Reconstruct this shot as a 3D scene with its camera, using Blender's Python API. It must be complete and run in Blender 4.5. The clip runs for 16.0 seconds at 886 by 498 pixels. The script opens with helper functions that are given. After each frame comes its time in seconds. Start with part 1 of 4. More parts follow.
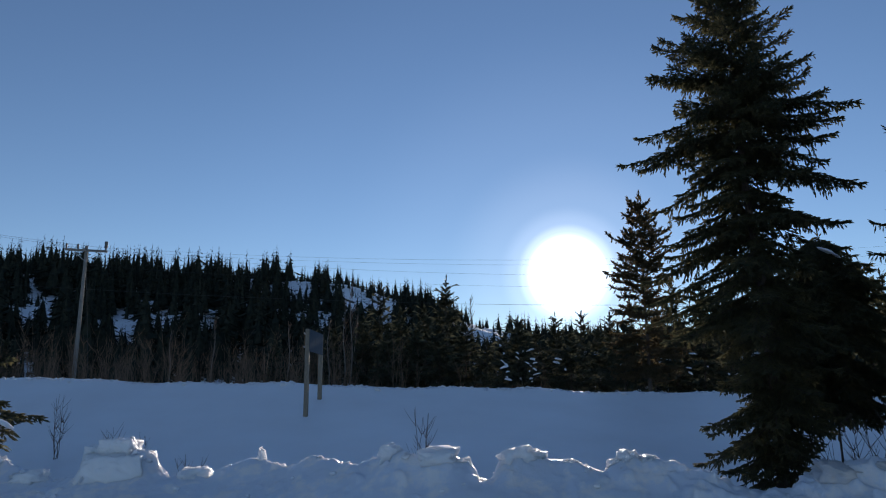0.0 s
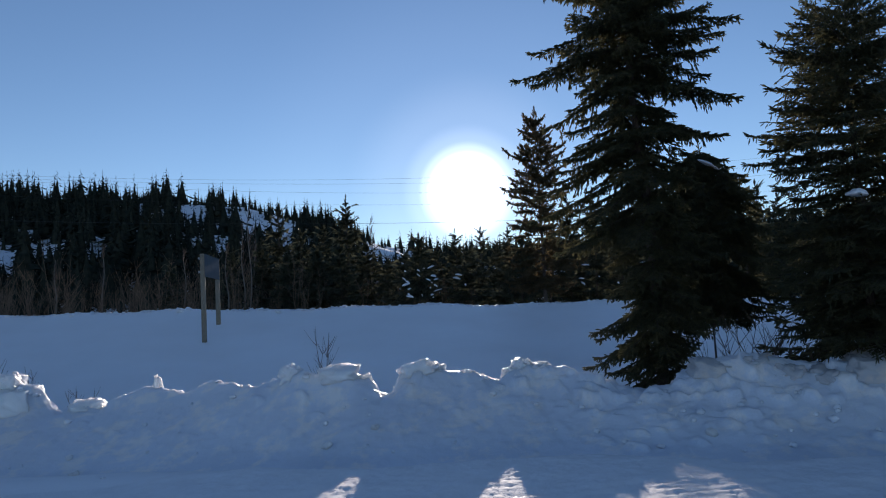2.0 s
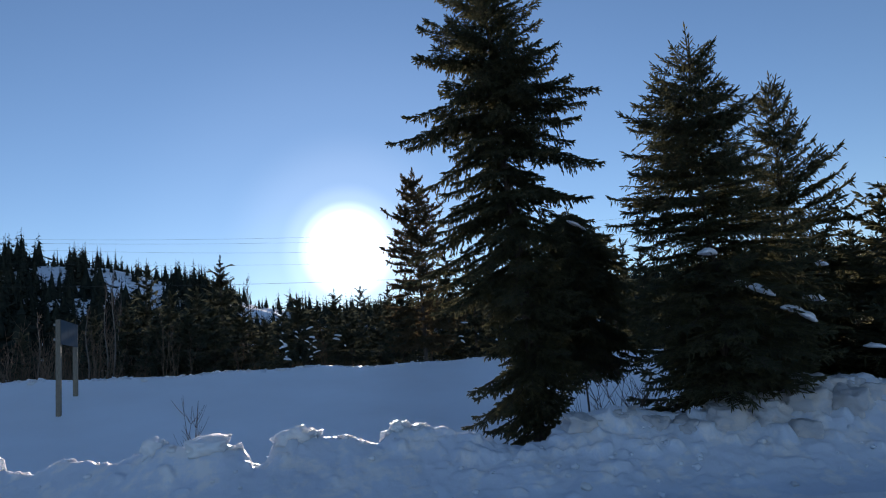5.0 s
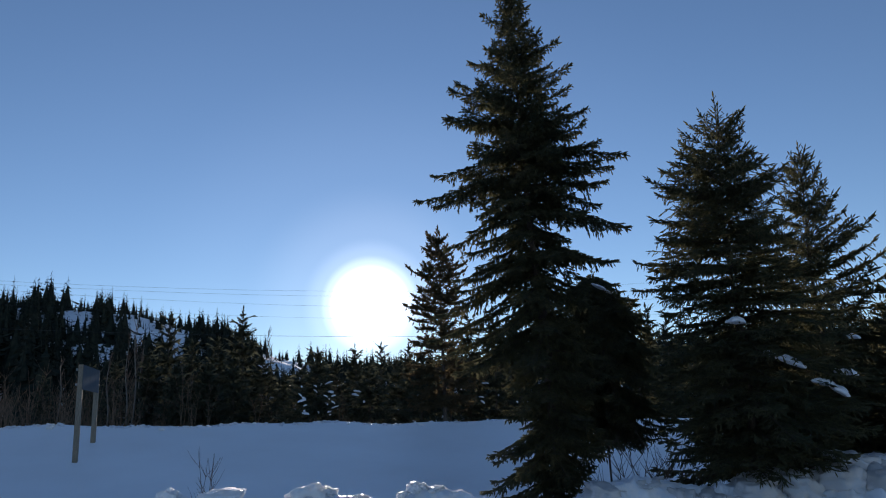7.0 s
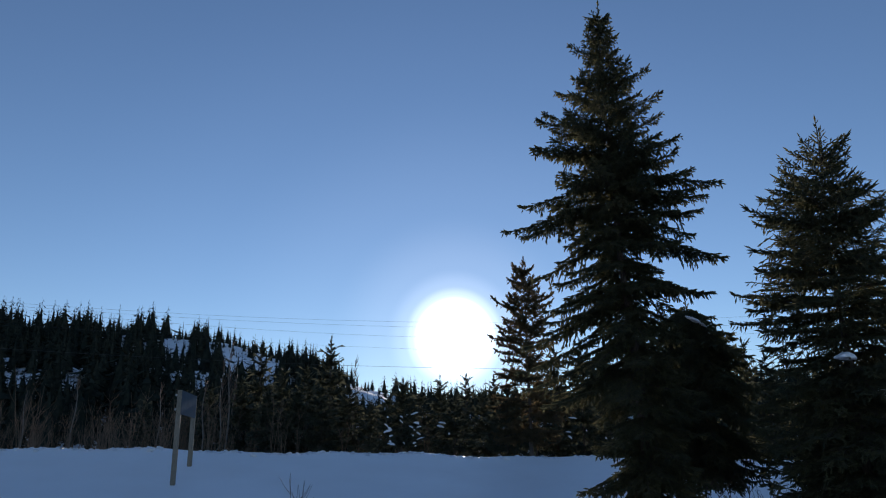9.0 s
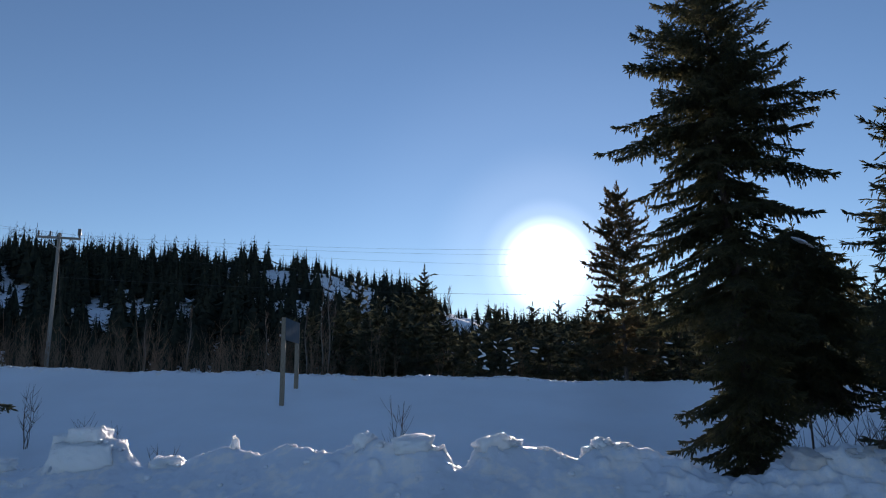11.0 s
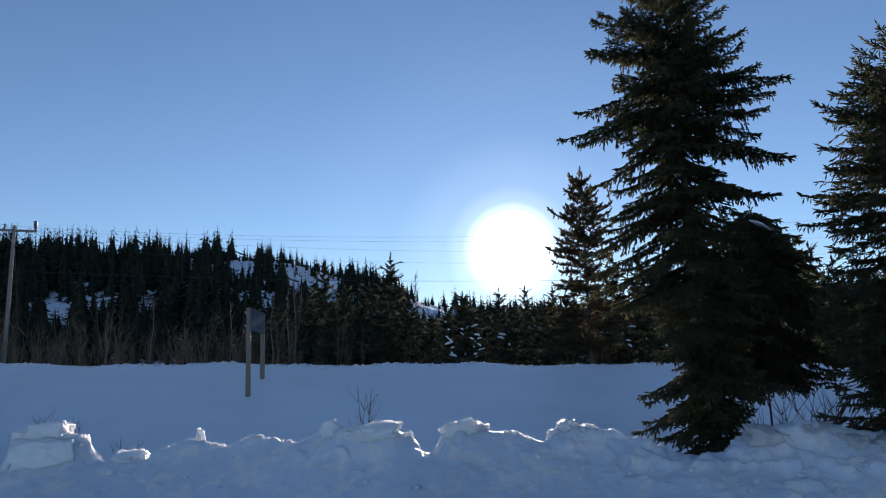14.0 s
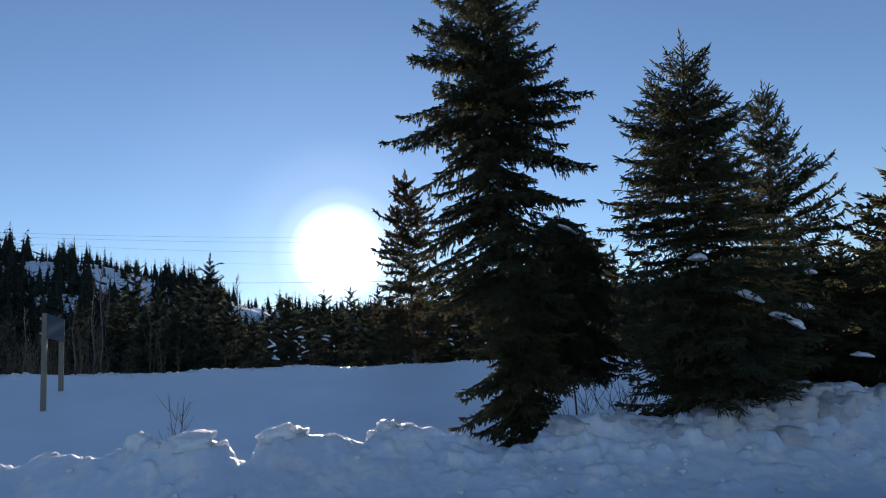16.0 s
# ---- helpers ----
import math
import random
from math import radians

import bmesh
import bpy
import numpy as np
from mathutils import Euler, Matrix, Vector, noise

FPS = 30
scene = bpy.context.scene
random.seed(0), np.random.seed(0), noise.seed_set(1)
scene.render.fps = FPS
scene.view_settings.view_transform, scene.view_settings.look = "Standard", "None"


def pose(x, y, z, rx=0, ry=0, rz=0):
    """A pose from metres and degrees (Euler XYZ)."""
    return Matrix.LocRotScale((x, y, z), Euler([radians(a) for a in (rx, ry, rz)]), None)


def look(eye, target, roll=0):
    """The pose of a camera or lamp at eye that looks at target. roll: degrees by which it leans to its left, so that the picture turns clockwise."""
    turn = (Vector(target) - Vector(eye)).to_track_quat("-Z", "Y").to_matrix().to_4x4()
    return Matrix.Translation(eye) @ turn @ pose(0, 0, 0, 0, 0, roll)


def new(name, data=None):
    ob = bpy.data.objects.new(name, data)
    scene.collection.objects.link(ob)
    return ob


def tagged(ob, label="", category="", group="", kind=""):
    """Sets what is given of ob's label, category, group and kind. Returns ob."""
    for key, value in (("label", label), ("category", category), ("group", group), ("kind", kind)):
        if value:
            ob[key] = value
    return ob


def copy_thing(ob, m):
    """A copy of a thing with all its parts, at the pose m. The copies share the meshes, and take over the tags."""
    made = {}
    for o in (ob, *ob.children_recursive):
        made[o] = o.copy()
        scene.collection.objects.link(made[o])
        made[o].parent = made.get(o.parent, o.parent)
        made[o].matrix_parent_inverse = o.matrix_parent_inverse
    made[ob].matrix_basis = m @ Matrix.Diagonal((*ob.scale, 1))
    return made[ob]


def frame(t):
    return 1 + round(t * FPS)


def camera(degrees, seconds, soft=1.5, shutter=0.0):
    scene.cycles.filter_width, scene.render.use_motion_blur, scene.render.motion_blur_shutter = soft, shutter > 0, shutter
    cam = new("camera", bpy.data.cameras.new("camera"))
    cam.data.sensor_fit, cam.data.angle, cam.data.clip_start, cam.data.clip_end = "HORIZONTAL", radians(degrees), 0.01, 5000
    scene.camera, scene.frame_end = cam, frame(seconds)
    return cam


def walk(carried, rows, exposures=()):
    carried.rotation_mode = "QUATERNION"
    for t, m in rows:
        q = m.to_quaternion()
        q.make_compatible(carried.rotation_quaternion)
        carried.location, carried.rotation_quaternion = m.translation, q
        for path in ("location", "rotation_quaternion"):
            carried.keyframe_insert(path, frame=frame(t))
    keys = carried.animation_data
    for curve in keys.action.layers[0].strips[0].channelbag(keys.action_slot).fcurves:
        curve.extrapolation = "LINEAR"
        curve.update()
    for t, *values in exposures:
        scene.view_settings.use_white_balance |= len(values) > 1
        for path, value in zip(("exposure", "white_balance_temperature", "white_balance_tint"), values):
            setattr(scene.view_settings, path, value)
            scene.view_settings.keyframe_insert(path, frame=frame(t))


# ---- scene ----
# ---------------------------------------------------------------- camera
cam = camera(62.5, 16.0, soft=1.1)
ROWS = [
    (0.0, -0.073, -0.050, 1.602, 101.48, 0.48, 0.09),
    (0.5, -0.056, -0.038, 1.600, 99.04, 0.80, -0.52),
    (1.0, -0.040, -0.027, 1.600, 96.63, 1.55, -2.03),
    (1.5, -0.021, -0.020, 1.598, 95.38, 2.52, -4.70),
    (2.0, -0.002, -0.017, 1.597, 94.90, 3.05, -7.34),
    (2.5, 0.010, -0.015, 1.597, 94.67, 3.36, -9.71),
    (3.0, 0.025, -0.016, 1.597, 94.31, 4.23, -11.84),
    (3.5, 0.041, -0.018, 1.601, 94.66, 4.90, -14.48),
    (4.0, 0.048, -0.020, 1.608, 96.23, 5.20, -16.54),
    (4.2, 0.050, -0.018, 1.611, 96.66, 5.38, -16.74),
    (6.3, 0.040, -0.006, 1.625, 101.74, 2.76, -15.62),
    (6.5, 0.037, -0.005, 1.626, 101.86, 2.67, -15.35),
    (7.0, 0.034, -0.006, 1.628, 103.51, 2.53, -15.12),
    (7.5, 0.026, -0.008, 1.633, 104.60, 2.08, -14.57),
    (8.0, 0.011, -0.006, 1.634, 105.62, 1.60, -13.01),
    (8.5, 0.001, 0.004, 1.630, 106.16, 1.32, -10.88),
    (9.0, -0.010, 0.015, 1.616, 106.18, 0.81, -8.74),
    (9.5, -0.018, 0.021, 1.603, 104.68, 0.45, -6.80),
    (9.7, -0.020, 0.022, 1.600, 103.75, 0.36, -6.16),
    (11.8, -0.046, 0.024, 1.577, 100.32, 0.86, 1.30),
    (12.0, -0.052, 0.024, 1.576, 100.25, 0.96, 1.99),
    (12.5, -0.056, 0.024, 1.577, 99.98, 1.22, 3.39),
    (13.0, -0.038, 0.019, 1.575, 99.90, 1.38, 2.60),
    (13.5, -0.023, 0.021, 1.574, 99.59, 1.53, -1.13),
    (14.0, -0.014, 0.027, 1.573, 99.66, 1.75, -4.03),
    (14.5, 0.002, 0.030, 1.574, 99.59, 2.05, -6.83),
    (15.0, 0.023, 0.029, 1.578, 99.53, 2.58, -10.09),
    (15.5, 0.041, 0.018, 1.578, 99.30, 3.29, -13.94),
    (16.0, 0.058, 0.010, 1.576, 99.11, 3.66, -17.41),
]
EXPOSURES = [(0.0, -0.05, 6120, 17), (1.0, 0.05, 6120, 17), (3.5, 0.15, 6120, 17), (4.2, 0.2, 6120, 17), (6.5, 0.1, 6120, 17), (8.5, 0.0, 6120, 17), (9.7, 0.05, 6120, 17), (12.0, 0.1, 6120, 17), (14.0, 0.22, 6120, 17), (16.0, 0.25, 6120, 17)]
walk(cam, [(t, pose(x, y, z, rx, ry, rz)) for t, x, y, z, rx, ry, rz in ROWS], EXPOSURES)

# ---------------------------------------------------------------- light
SUN_AZ, SUN_EL = 9.8, 9.3          # degrees right of +y, degrees above level
SUN_WAY = Vector((math.sin(radians(SUN_AZ)) * math.cos(radians(SUN_EL)),
                  math.cos(radians(SUN_AZ)) * math.cos(radians(SUN_EL)), math.sin(radians(SUN_EL))))


def build_world():
    world = bpy.data.worlds.new("winter_sky")
    scene.world = world
    world.use_nodes = True
    nt = world.node_tree
    nt.nodes.clear()
    out = nt.nodes.new("ShaderNodeOutputWorld")
    back = nt.nodes.new("ShaderNodeBackground")
    sky = nt.nodes.new("ShaderNodeTexSky")
    sky.sky_type = "NISHITA"
    sky.sun_disc = False
    sky.sun_elevation, sky.sun_rotation = radians(SUN_EL), radians(SUN_AZ)
    sky.air_density, sky.dust_density, sky.ozone_density = 1.0, 0.0, 2.1
    sky.altitude = 1800.0
    back.inputs["Strength"].default_value = 0.117
    # the dazzling sun, with its glare painted into the sky as a bright glow
    co = nt.nodes.new("ShaderNodeTexCoord")
    dot = nt.nodes.new("ShaderNodeVectorMath")
    dot.operation = "DOT_PRODUCT"
    dot.inputs[1].default_value = SUN_WAY
    arc = nt.nodes.new("ShaderNodeMath")
    arc.operation = "ARCCOSINE"
    ramp = nt.nodes.new("ShaderNodeValToRGB")
    ramp.color_ramp.interpolation = "EASE"
    far = nt.nodes.new("ShaderNodeMath")
    far.operation = "MULTIPLY"
    far.inputs[1].default_value = 1.0 / radians(40.0)
    el = ramp.color_ramp.elements
    el[0].position, el[0].color = 0.0, (1.0, 0.98, 0.93, 1)
    el[1].position, el[1].color = 1.0, (0, 0, 0, 1)
    for p, c in ((0.048, (1.0, 0.98, 0.94, 1)), (0.067, (0.50, 0.49, 0.47, 1)), (0.083, (0.23, 0.23, 0.22, 1)), (0.1, (0.105, 0.105, 0.10, 1)), (0.136, (0.05, 0.05, 0.049, 1)), (0.25, (0.016, 0.018, 0.021, 1)), (0.5, (0.004, 0.0055, 0.008, 1)), (0.8, (0.0, 0.0005, 0.001, 1))):
        e = el.new(p)
        e.color = c
    glow = nt.nodes.new("ShaderNodeBackground")
    glow.inputs["Strength"].default_value = 2.2
    add = nt.nodes.new("ShaderNodeAddShader")
    ln = nt.links.new
    ln(co.outputs["Generated"], dot.inputs[0])
    ln(dot.outputs["Value"], arc.inputs[0])
    ln(arc.outputs[0], far.inputs[0])
    ln(far.outputs[0], ramp.inputs[0])
    ln(ramp.outputs[0], glow.inputs[0])
    ln(sky.outputs[0], back.inputs[0])
    ln(back.outputs[0], add.inputs[0])
    ln(glow.outputs[0], add.inputs[1])
    ln(add.outputs[0], out.inputs[0])


build_world()
sun = new("sun", bpy.data.lights.new("sun", "SUN"))
sun.data.energy, sun.data.angle, sun.data.color = 5.0, radians(0.5), (1.0, 0.86, 0.68)
sun.matrix_world = look(SUN_WAY * 100, (0, 0, 0))

# ---------------------------------------------------------------- materials


def material(name, rough=0.7):
    m = bpy.data.materials.new(name)
    m.use_nodes = True
    bsdf = m.node_tree.nodes["Principled BSDF"]
    bsdf.inputs["Roughness"].default_value = rough
    return m, m.node_tree, bsdf


def noise_node(nt, scale, detail=4.0, rough=0.55, kind="noise"):
    n = nt.nodes.new("ShaderNodeTexNoise" if kind == "noise" else "ShaderNodeTexVoronoi")
    n.inputs["Scale"].default_value = scale
    if kind == "noise":
        n.inputs["Detail"].default_value = detail
        n.inputs["Roughness"].default_value = rough
    co = nt.nodes.new("ShaderNodeTexCoord")
    nt.links.new(co.outputs["Object"], n.inputs["Vector"])
    return n


def mix_colours(nt, fac, a, b):
    r = nt.nodes.new("ShaderNodeValToRGB")
    r.color_ramp.elements[0].position, r.color_ramp.elements[0].color = 0.3, (*a, 1)
    r.color_ramp.elements[1].position, r.color_ramp.elements[1].color = 0.7, (*b, 1)
    nt.links.new(fac, r.inputs[0])
    return r


def bump(nt, bsdf, heights, strength, distance):
    """heights: noise sockets with weights, added up into one relief."""
    total = None
    for s, w in heights:
        m = nt.nodes.new("ShaderNodeMath")
        m.operation = "MULTIPLY_ADD"
        m.inputs[1].default_value = w
        nt.links.new(s, m.inputs[0])
        if total:
            nt.links.new(total, m.inputs[2])
        else:
            m.inputs[2].default_value = 0
        total = m.outputs[0]
    b = nt.nodes.new("ShaderNodeBump")
    b.inputs["Strength"].default_value, b.inputs["Distance"].default_value = strength, distance
    nt.links.new(total, b.inputs["Height"])
    nt.links.new(b.outputs[0], bsdf.inputs["Normal"])


def snow_material(name, fine, strength, distance, tone=(0.91, 0.93, 0.96), dirt=(0.84, 0.85, 0.87), sss=0.0, rough=0.5, depth=0.06, blotch=0.0):
    m, nt, bsdf = material(name, rough)
    big, mid, small = noise_node(nt, fine * 0.12), noise_node(nt, fine, 5), noise_node(nt, fine * 7, 3)
    c = mix_colours(nt, big.outputs[0], dirt, tone)
    if blotch:
        # paler, warmer patches of broken crust between bluer, softer snow
        n = noise_node(nt, blotch, 5, 0.6)
        warm = mix_colours(nt, n.outputs[0], (0.81, 0.85, 0.93), (1.0, 0.96, 0.94))
        warm.color_ramp.elements[0].position, warm.color_ramp.elements[1].position = 0.50, 0.62
        mul = nt.nodes.new("ShaderNodeMix")
        mul.data_type, mul.blend_type = "RGBA", "MULTIPLY"
        mul.inputs[0].default_value = 1.0
        nt.links.new(c.outputs[0], mul.inputs[6])
        nt.links.new(warm.outputs[0], mul.inputs[7])
        nt.links.new(mul.outputs[2], bsdf.inputs["Base Color"])
    else:
        nt.links.new(c.outputs[0], bsdf.inputs["Base Color"])
    bump(nt, bsdf, ((mid.outputs[0], 1.0), (small.outputs[0], 0.35)), strength, distance)
    bsdf.inputs["Specular IOR Level"].default_value = 0.5
    if sss:
        bsdf.inputs["Subsurface Weight"].default_value = sss
        bsdf.inputs["Subsurface Radius"].default_value = (depth, depth * 1.03, depth * 1.06)
        bsdf.inputs["Subsurface Scale"].default_value = 1.0
    return m


SNOW_FIELD = snow_material("field_snow", 3.0, 0.35, 0.03)
SNOW_BANK = snow_material("ploughed_snow", 9.0, 0.45, 0.03, tone=(0.97, 0.97, 0.97), dirt=(0.86, 0.86, 0.86), sss=0.9, rough=0.38, depth=0.07, blotch=3.2)
SNOW_CHUNK = snow_material("packed_snow_block", 9.0, 0.5, 0.03, tone=(0.93, 0.92, 0.91), dirt=(0.84, 0.84, 0.84), sss=1.0, rough=0.38, depth=0.13)
SNOW_DIRTY = snow_material("gritty_ploughed_snow", 9.0, 0.5, 0.03, tone=(0.74, 0.71, 0.68), dirt=(0.52, 0.48, 0.44), sss=0.5, depth=0.03, blotch=3.2)
SNOW_CRUST = snow_material("scraped_crust", 30.0, 0.4, 0.02, rough=0.8)
SNOW_CAP = snow_material("soft_snow", 14.0, 0.4, 0.02, tone=(0.84, 0.86, 0.90), dirt=(0.78, 0.80, 0.84))


def needle_material(name, dark, light, glow=0.35, gloss=0.3):
    m, nt, bsdf = material(name, 0.55 if gloss else 1.0)
    n = noise_node(nt, 2.2, 3)
    geo = nt.nodes.new("ShaderNodeNewGeometry")
    add = nt.nodes.new("ShaderNodeMath")
    add.operation = "MULTIPLY_ADD"
    add.inputs[1].default_value = 0.35
    nt.links.new(geo.outputs["Random Per Island"], add.inputs[0])
    sub = nt.nodes.new("ShaderNodeMath")
    sub.operation = "SUBTRACT"
    sub.inputs[1].default_value = 0.17
    nt.links.new(n.outputs[0], sub.inputs[0])
    nt.links.new(sub.outputs[0], add.inputs[2])
    c = mix_colours(nt, add.outputs[0], dark, light)
    nt.links.new(c.outputs[0], bsdf.inputs["Base Color"])
    bsdf.inputs["Specular IOR Level"].default_value = gloss
    tr = nt.nodes.new("ShaderNodeBsdfTranslucent")
    nt.links.new(c.outputs[0], tr.inputs[0])
    mix = nt.nodes.new("ShaderNodeMixShader")
    mix.inputs[0].default_value = glow
    nt.links.new(bsdf.outputs[0], mix.inputs[1])
    nt.links.new(tr.outputs[0], mix.inputs[2])
    nt.links.new(mix.outputs[0], nt.nodes["Material Output"].inputs[0])
    return m


NEEDLES = needle_material("spruce_needles", (0.085, 0.098, 0.060), (0.18, 0.160, 0.080), 0.68, 0.6)
NEEDLES_PINE = needle_material("pine_needles", (0.12, 0.10, 0.055), (0.21, 0.155, 0.09), 0.75)
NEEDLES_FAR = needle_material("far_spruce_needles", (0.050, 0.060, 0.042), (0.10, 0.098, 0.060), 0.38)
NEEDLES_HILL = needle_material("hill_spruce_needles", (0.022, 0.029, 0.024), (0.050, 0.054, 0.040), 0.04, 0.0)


def bark_material(name, a, b, scale=(14, 14, 3)):
    m, nt, bsdf = material(name, 0.9)
    n = noise_node(nt, 6.0, 6)
    mp = nt.nodes.new("ShaderNodeMapping")
    mp.inputs["Scale"].default_value = scale
    co = nt.nodes.new("ShaderNodeTexCoord")
    nt.links.new(co.outputs["Object"], mp.inputs[0])
    nt.links.new(mp.outputs[0], n.inputs["Vector"])
    c = mix_colours(nt, n.outputs[0], a, b)
    nt.links.new(c.outputs[0], bsdf.inputs["Base Color"])
    bump(nt, bsdf, ((n.outputs[0], 1.0),), 0.6, 0.02)
    return m


BARK = bark_material("spruce_bark", (0.05, 0.04, 0.032), (0.14, 0.11, 0.085))
BARK_PALE = bark_material("birch_bark", (0.12, 0.105, 0.09), (0.26, 0.235, 0.20))
TWIG = bark_material("bare_twig_bark", (0.07, 0.05, 0.04), (0.16, 0.11, 0.08))
TWIG_TAN = bark_material("alder_twig_bark", (0.11, 0.07, 0.045), (0.26, 0.17, 0.105))
POST_WOOD = bark_material("weathered_post_wood", (0.16, 0.135, 0.10), (0.34, 0.29, 0.22), (20, 20, 1.5))
POLE_WOOD = bark_material("grey_pole_wood", (0.18, 0.16, 0.14), (0.36, 0.33, 0.29), (10, 10, 0.8))


def plain_metal(name, colour, rough, metal):
    m, nt, bsdf = material(name, rough)
    n = noise_node(nt, 7.0, 5)
    c = mix_colours(nt, n.outputs[0], tuple(v * 0.85 for v in colour), colour)
    nt.links.new(c.outputs[0], bsdf.inputs["Base Color"])
    bsdf.inputs["Metallic"].default_value = metal
    return m


SIGN_BACK = plain_metal("grey_sign_sheet", (0.11, 0.13, 0.15), 1.0, 0.0)
SIGN_BACK.node_tree.nodes["Principled BSDF"].inputs["Specular IOR Level"].default_value = 0.0
WIRE = plain_metal("dark_cable", (0.05, 0.05, 0.05), 0.6, 0.2)
INSULATOR = plain_metal("insulator_glaze", (0.12, 0.10, 0.09), 0.3, 0.0)
STEEL = plain_metal("galvanised_steel", (0.40, 0.40, 0.40), 0.45, 0.8)

# ---------------------------------------------------------------- mesh helpers


def mesh_from(name, V, F, mat, smooth=False):
    """A mesh from arrays of vertices and of equal-sided faces."""
    V, F = np.asarray(V, np.float32), np.asarray(F, np.int32)
    me = bpy.data.meshes.new(name)
    me.vertices.add(len(V))
    me.vertices.foreach_set("co", V.ravel())
    k = F.shape[1]
    me.loops.add(F.size)
    me.loops.foreach_set("vertex_index", F.ravel())
    me.polygons.add(len(F))
    me.polygons.foreach_set("loop_start", np.arange(len(F), dtype=np.int32) * k)
    if smooth:
        me.polygons.foreach_set("use_smooth", np.ones(len(F), bool))
    me.update(calc_edges=True)
    me.validate()
    me.materials.append(mat)
    return me


def child(name, me, parent, label=""):
    ob = new(name, me)
    ob.parent = parent
    return tagged(ob, label)


def bm_mesh(name, bm, mat, smooth=False):
    me = bpy.data.meshes.new(name)
    for f in bm.faces:
        f.smooth = smooth
    bm.to_mesh(me)
    bm.free()
    me.materials.append(mat)
    return me


def part(name, bm, mat, parent, label="", smooth=False):
    return child(name, bm_mesh(name, bm, mat, smooth), parent, label)


def box(bm, size, at, bevel=0.0, turn=None):
    r = bmesh.ops.create_cube(bm, size=1.0)
    m = Matrix.Translation(at) @ (turn or Matrix()) @ Matrix.Diagonal((*size, 1))
    bmesh.ops.transform(bm, matrix=m, verts=r["verts"])
    if bevel:
        edges = list({e for v in r["verts"] for e in v.link_edges})
        bmesh.ops.bevel(bm, geom=edges, offset=bevel, segments=1, affect="EDGES")


def tubes(paths, sides=5):
    """Tapered tubes: each path is a list of (point, radius). Returns arrays of vertices and quads."""
    V, F, n0 = [], [], 0
    ang = np.arange(sides) * 2 * np.pi / sides
    for path in paths:
        pts = np.array([p for p, _ in path], float)
        rad = np.array([r for _, r in path], float)
        tan = np.gradient(pts, axis=0)
        tan /= np.linalg.norm(tan, axis=1)[:, None] + 1e-9
        ref = np.array((0.0, 0, 1)) if abs(tan[0, 2]) < 0.9 else np.array((1.0, 0, 0))
        a = np.cross(tan, ref)
        a /= np.linalg.norm(a, axis=1)[:, None] + 1e-9
        b = np.cross(tan, a)
        ring = pts[:, None] + rad[:, None, None] * (np.cos(ang)[None, :, None] * a[:, None] + np.sin(ang)[None, :, None] * b[:, None])
        V.append(ring.reshape(-1, 3))
        n = len(pts)
        i, j = np.meshgrid(np.arange(n - 1), np.arange(sides), indexing="ij")
        k = (j + 1) % sides
        F.append(np.stack([i * sides + j, i * sides + k, (i + 1) * sides + k, (i + 1) * sides + j], -1).reshape(-1, 4) + n0)
        n0 += n * sides
    return np.concatenate(V), np.concatenate(F)


def bearing(az, far):
    """The plan's x and y, far metres from the viewpoint, az degrees right of straight ahead."""
    return far * math.sin(radians(az)), far * math.cos(radians(az))


# ---------------------------------------------------------------- the ground
CREST_Z, CREST_FALL, CREST_Y = 1.90, -0.029, 23.25
RIDGE_AZ = (-90, -35, -13, -8, -4, -1, 2, 4.5, 7, 12, 20, 30, 50, 90)
RIDGE_EL = (7.8, 8.25, 8.45, 8.45, 7.55, 6.6, 5.7, 5.1, 4.4, 4.1, 4.4, 5.0, 5.0, 4.0)
BANK_X = (-12.0, -8.0, -4.8, -2.6, 0.0, 2.2, 3.2, 4.5, 6.1, 8.0, 12.0)
YARD_Z = 0.237
BANK_Y = (10.8, 10.8, 10.7, 10.4, 9.1, 8.9, 8.2, 7.9, 7.3, 7.1, 6.9)


def ground_z(x, y):
    """The snow's height: level yard, ditch, embankment, plateau and the wooded hill."""
    x, y = np.asarray(x, float), np.asarray(y, float)
    crest = CREST_Z + CREST_FALL * np.clip(x, -40, 40) + 0.035 * np.sin(x * 0.9) + 0.025 * np.sin(x * 2.3 + 1)
    u = np.clip((y - 14.2) / (CREST_Y - 14.2), 0, 1)
    slope = crest * (u + 0.16 * u * (u - 1) * 1.6)
    over = np.clip((y - CREST_Y) / 4.0, 0, 1)
    z = np.where(y < CREST_Y, slope, crest - 0.45 * over * over * (3 - 2 * over))
    az, r = np.degrees(np.arctan2(x, np.maximum(y, 1e-3))), np.hypot(x, y)
    top = 1.6 + 150.0 * np.tan(np.radians(np.interp(az, RIDGE_AZ, RIDGE_EL)))
    h = np.clip((r - 48.0) / 102.0, 0, 1)
    hill = (top - 1.6) * (0.75 * h + 0.25 * h * h * (3 - 2 * h)) * (y > 0)
    lumps = 0.9 * np.sin(x * 0.11 + 1.3) * np.sin(y * 0.13) + 0.5 * np.sin(x * 0.31) * np.sin(y * 0.27 + 2)
    z = z + hill + lumps * np.clip(h * 4, 0, 1)
    # the yard lies a little over the bank's foot
    yard = np.clip((np.interp(x, BANK_X, BANK_Y) - 1.55 - y) / 1.0, 0, 1)
    z = z + YARD_Z * (0.35 + 0.65 * np.clip((x + 2.4) / 1.5, 0, 1)) * yard * yard * (3 - 2 * yard)
    return z + 0.012 * np.sin(x * 1.7 + y * 0.8) * np.sin(y * 1.3)


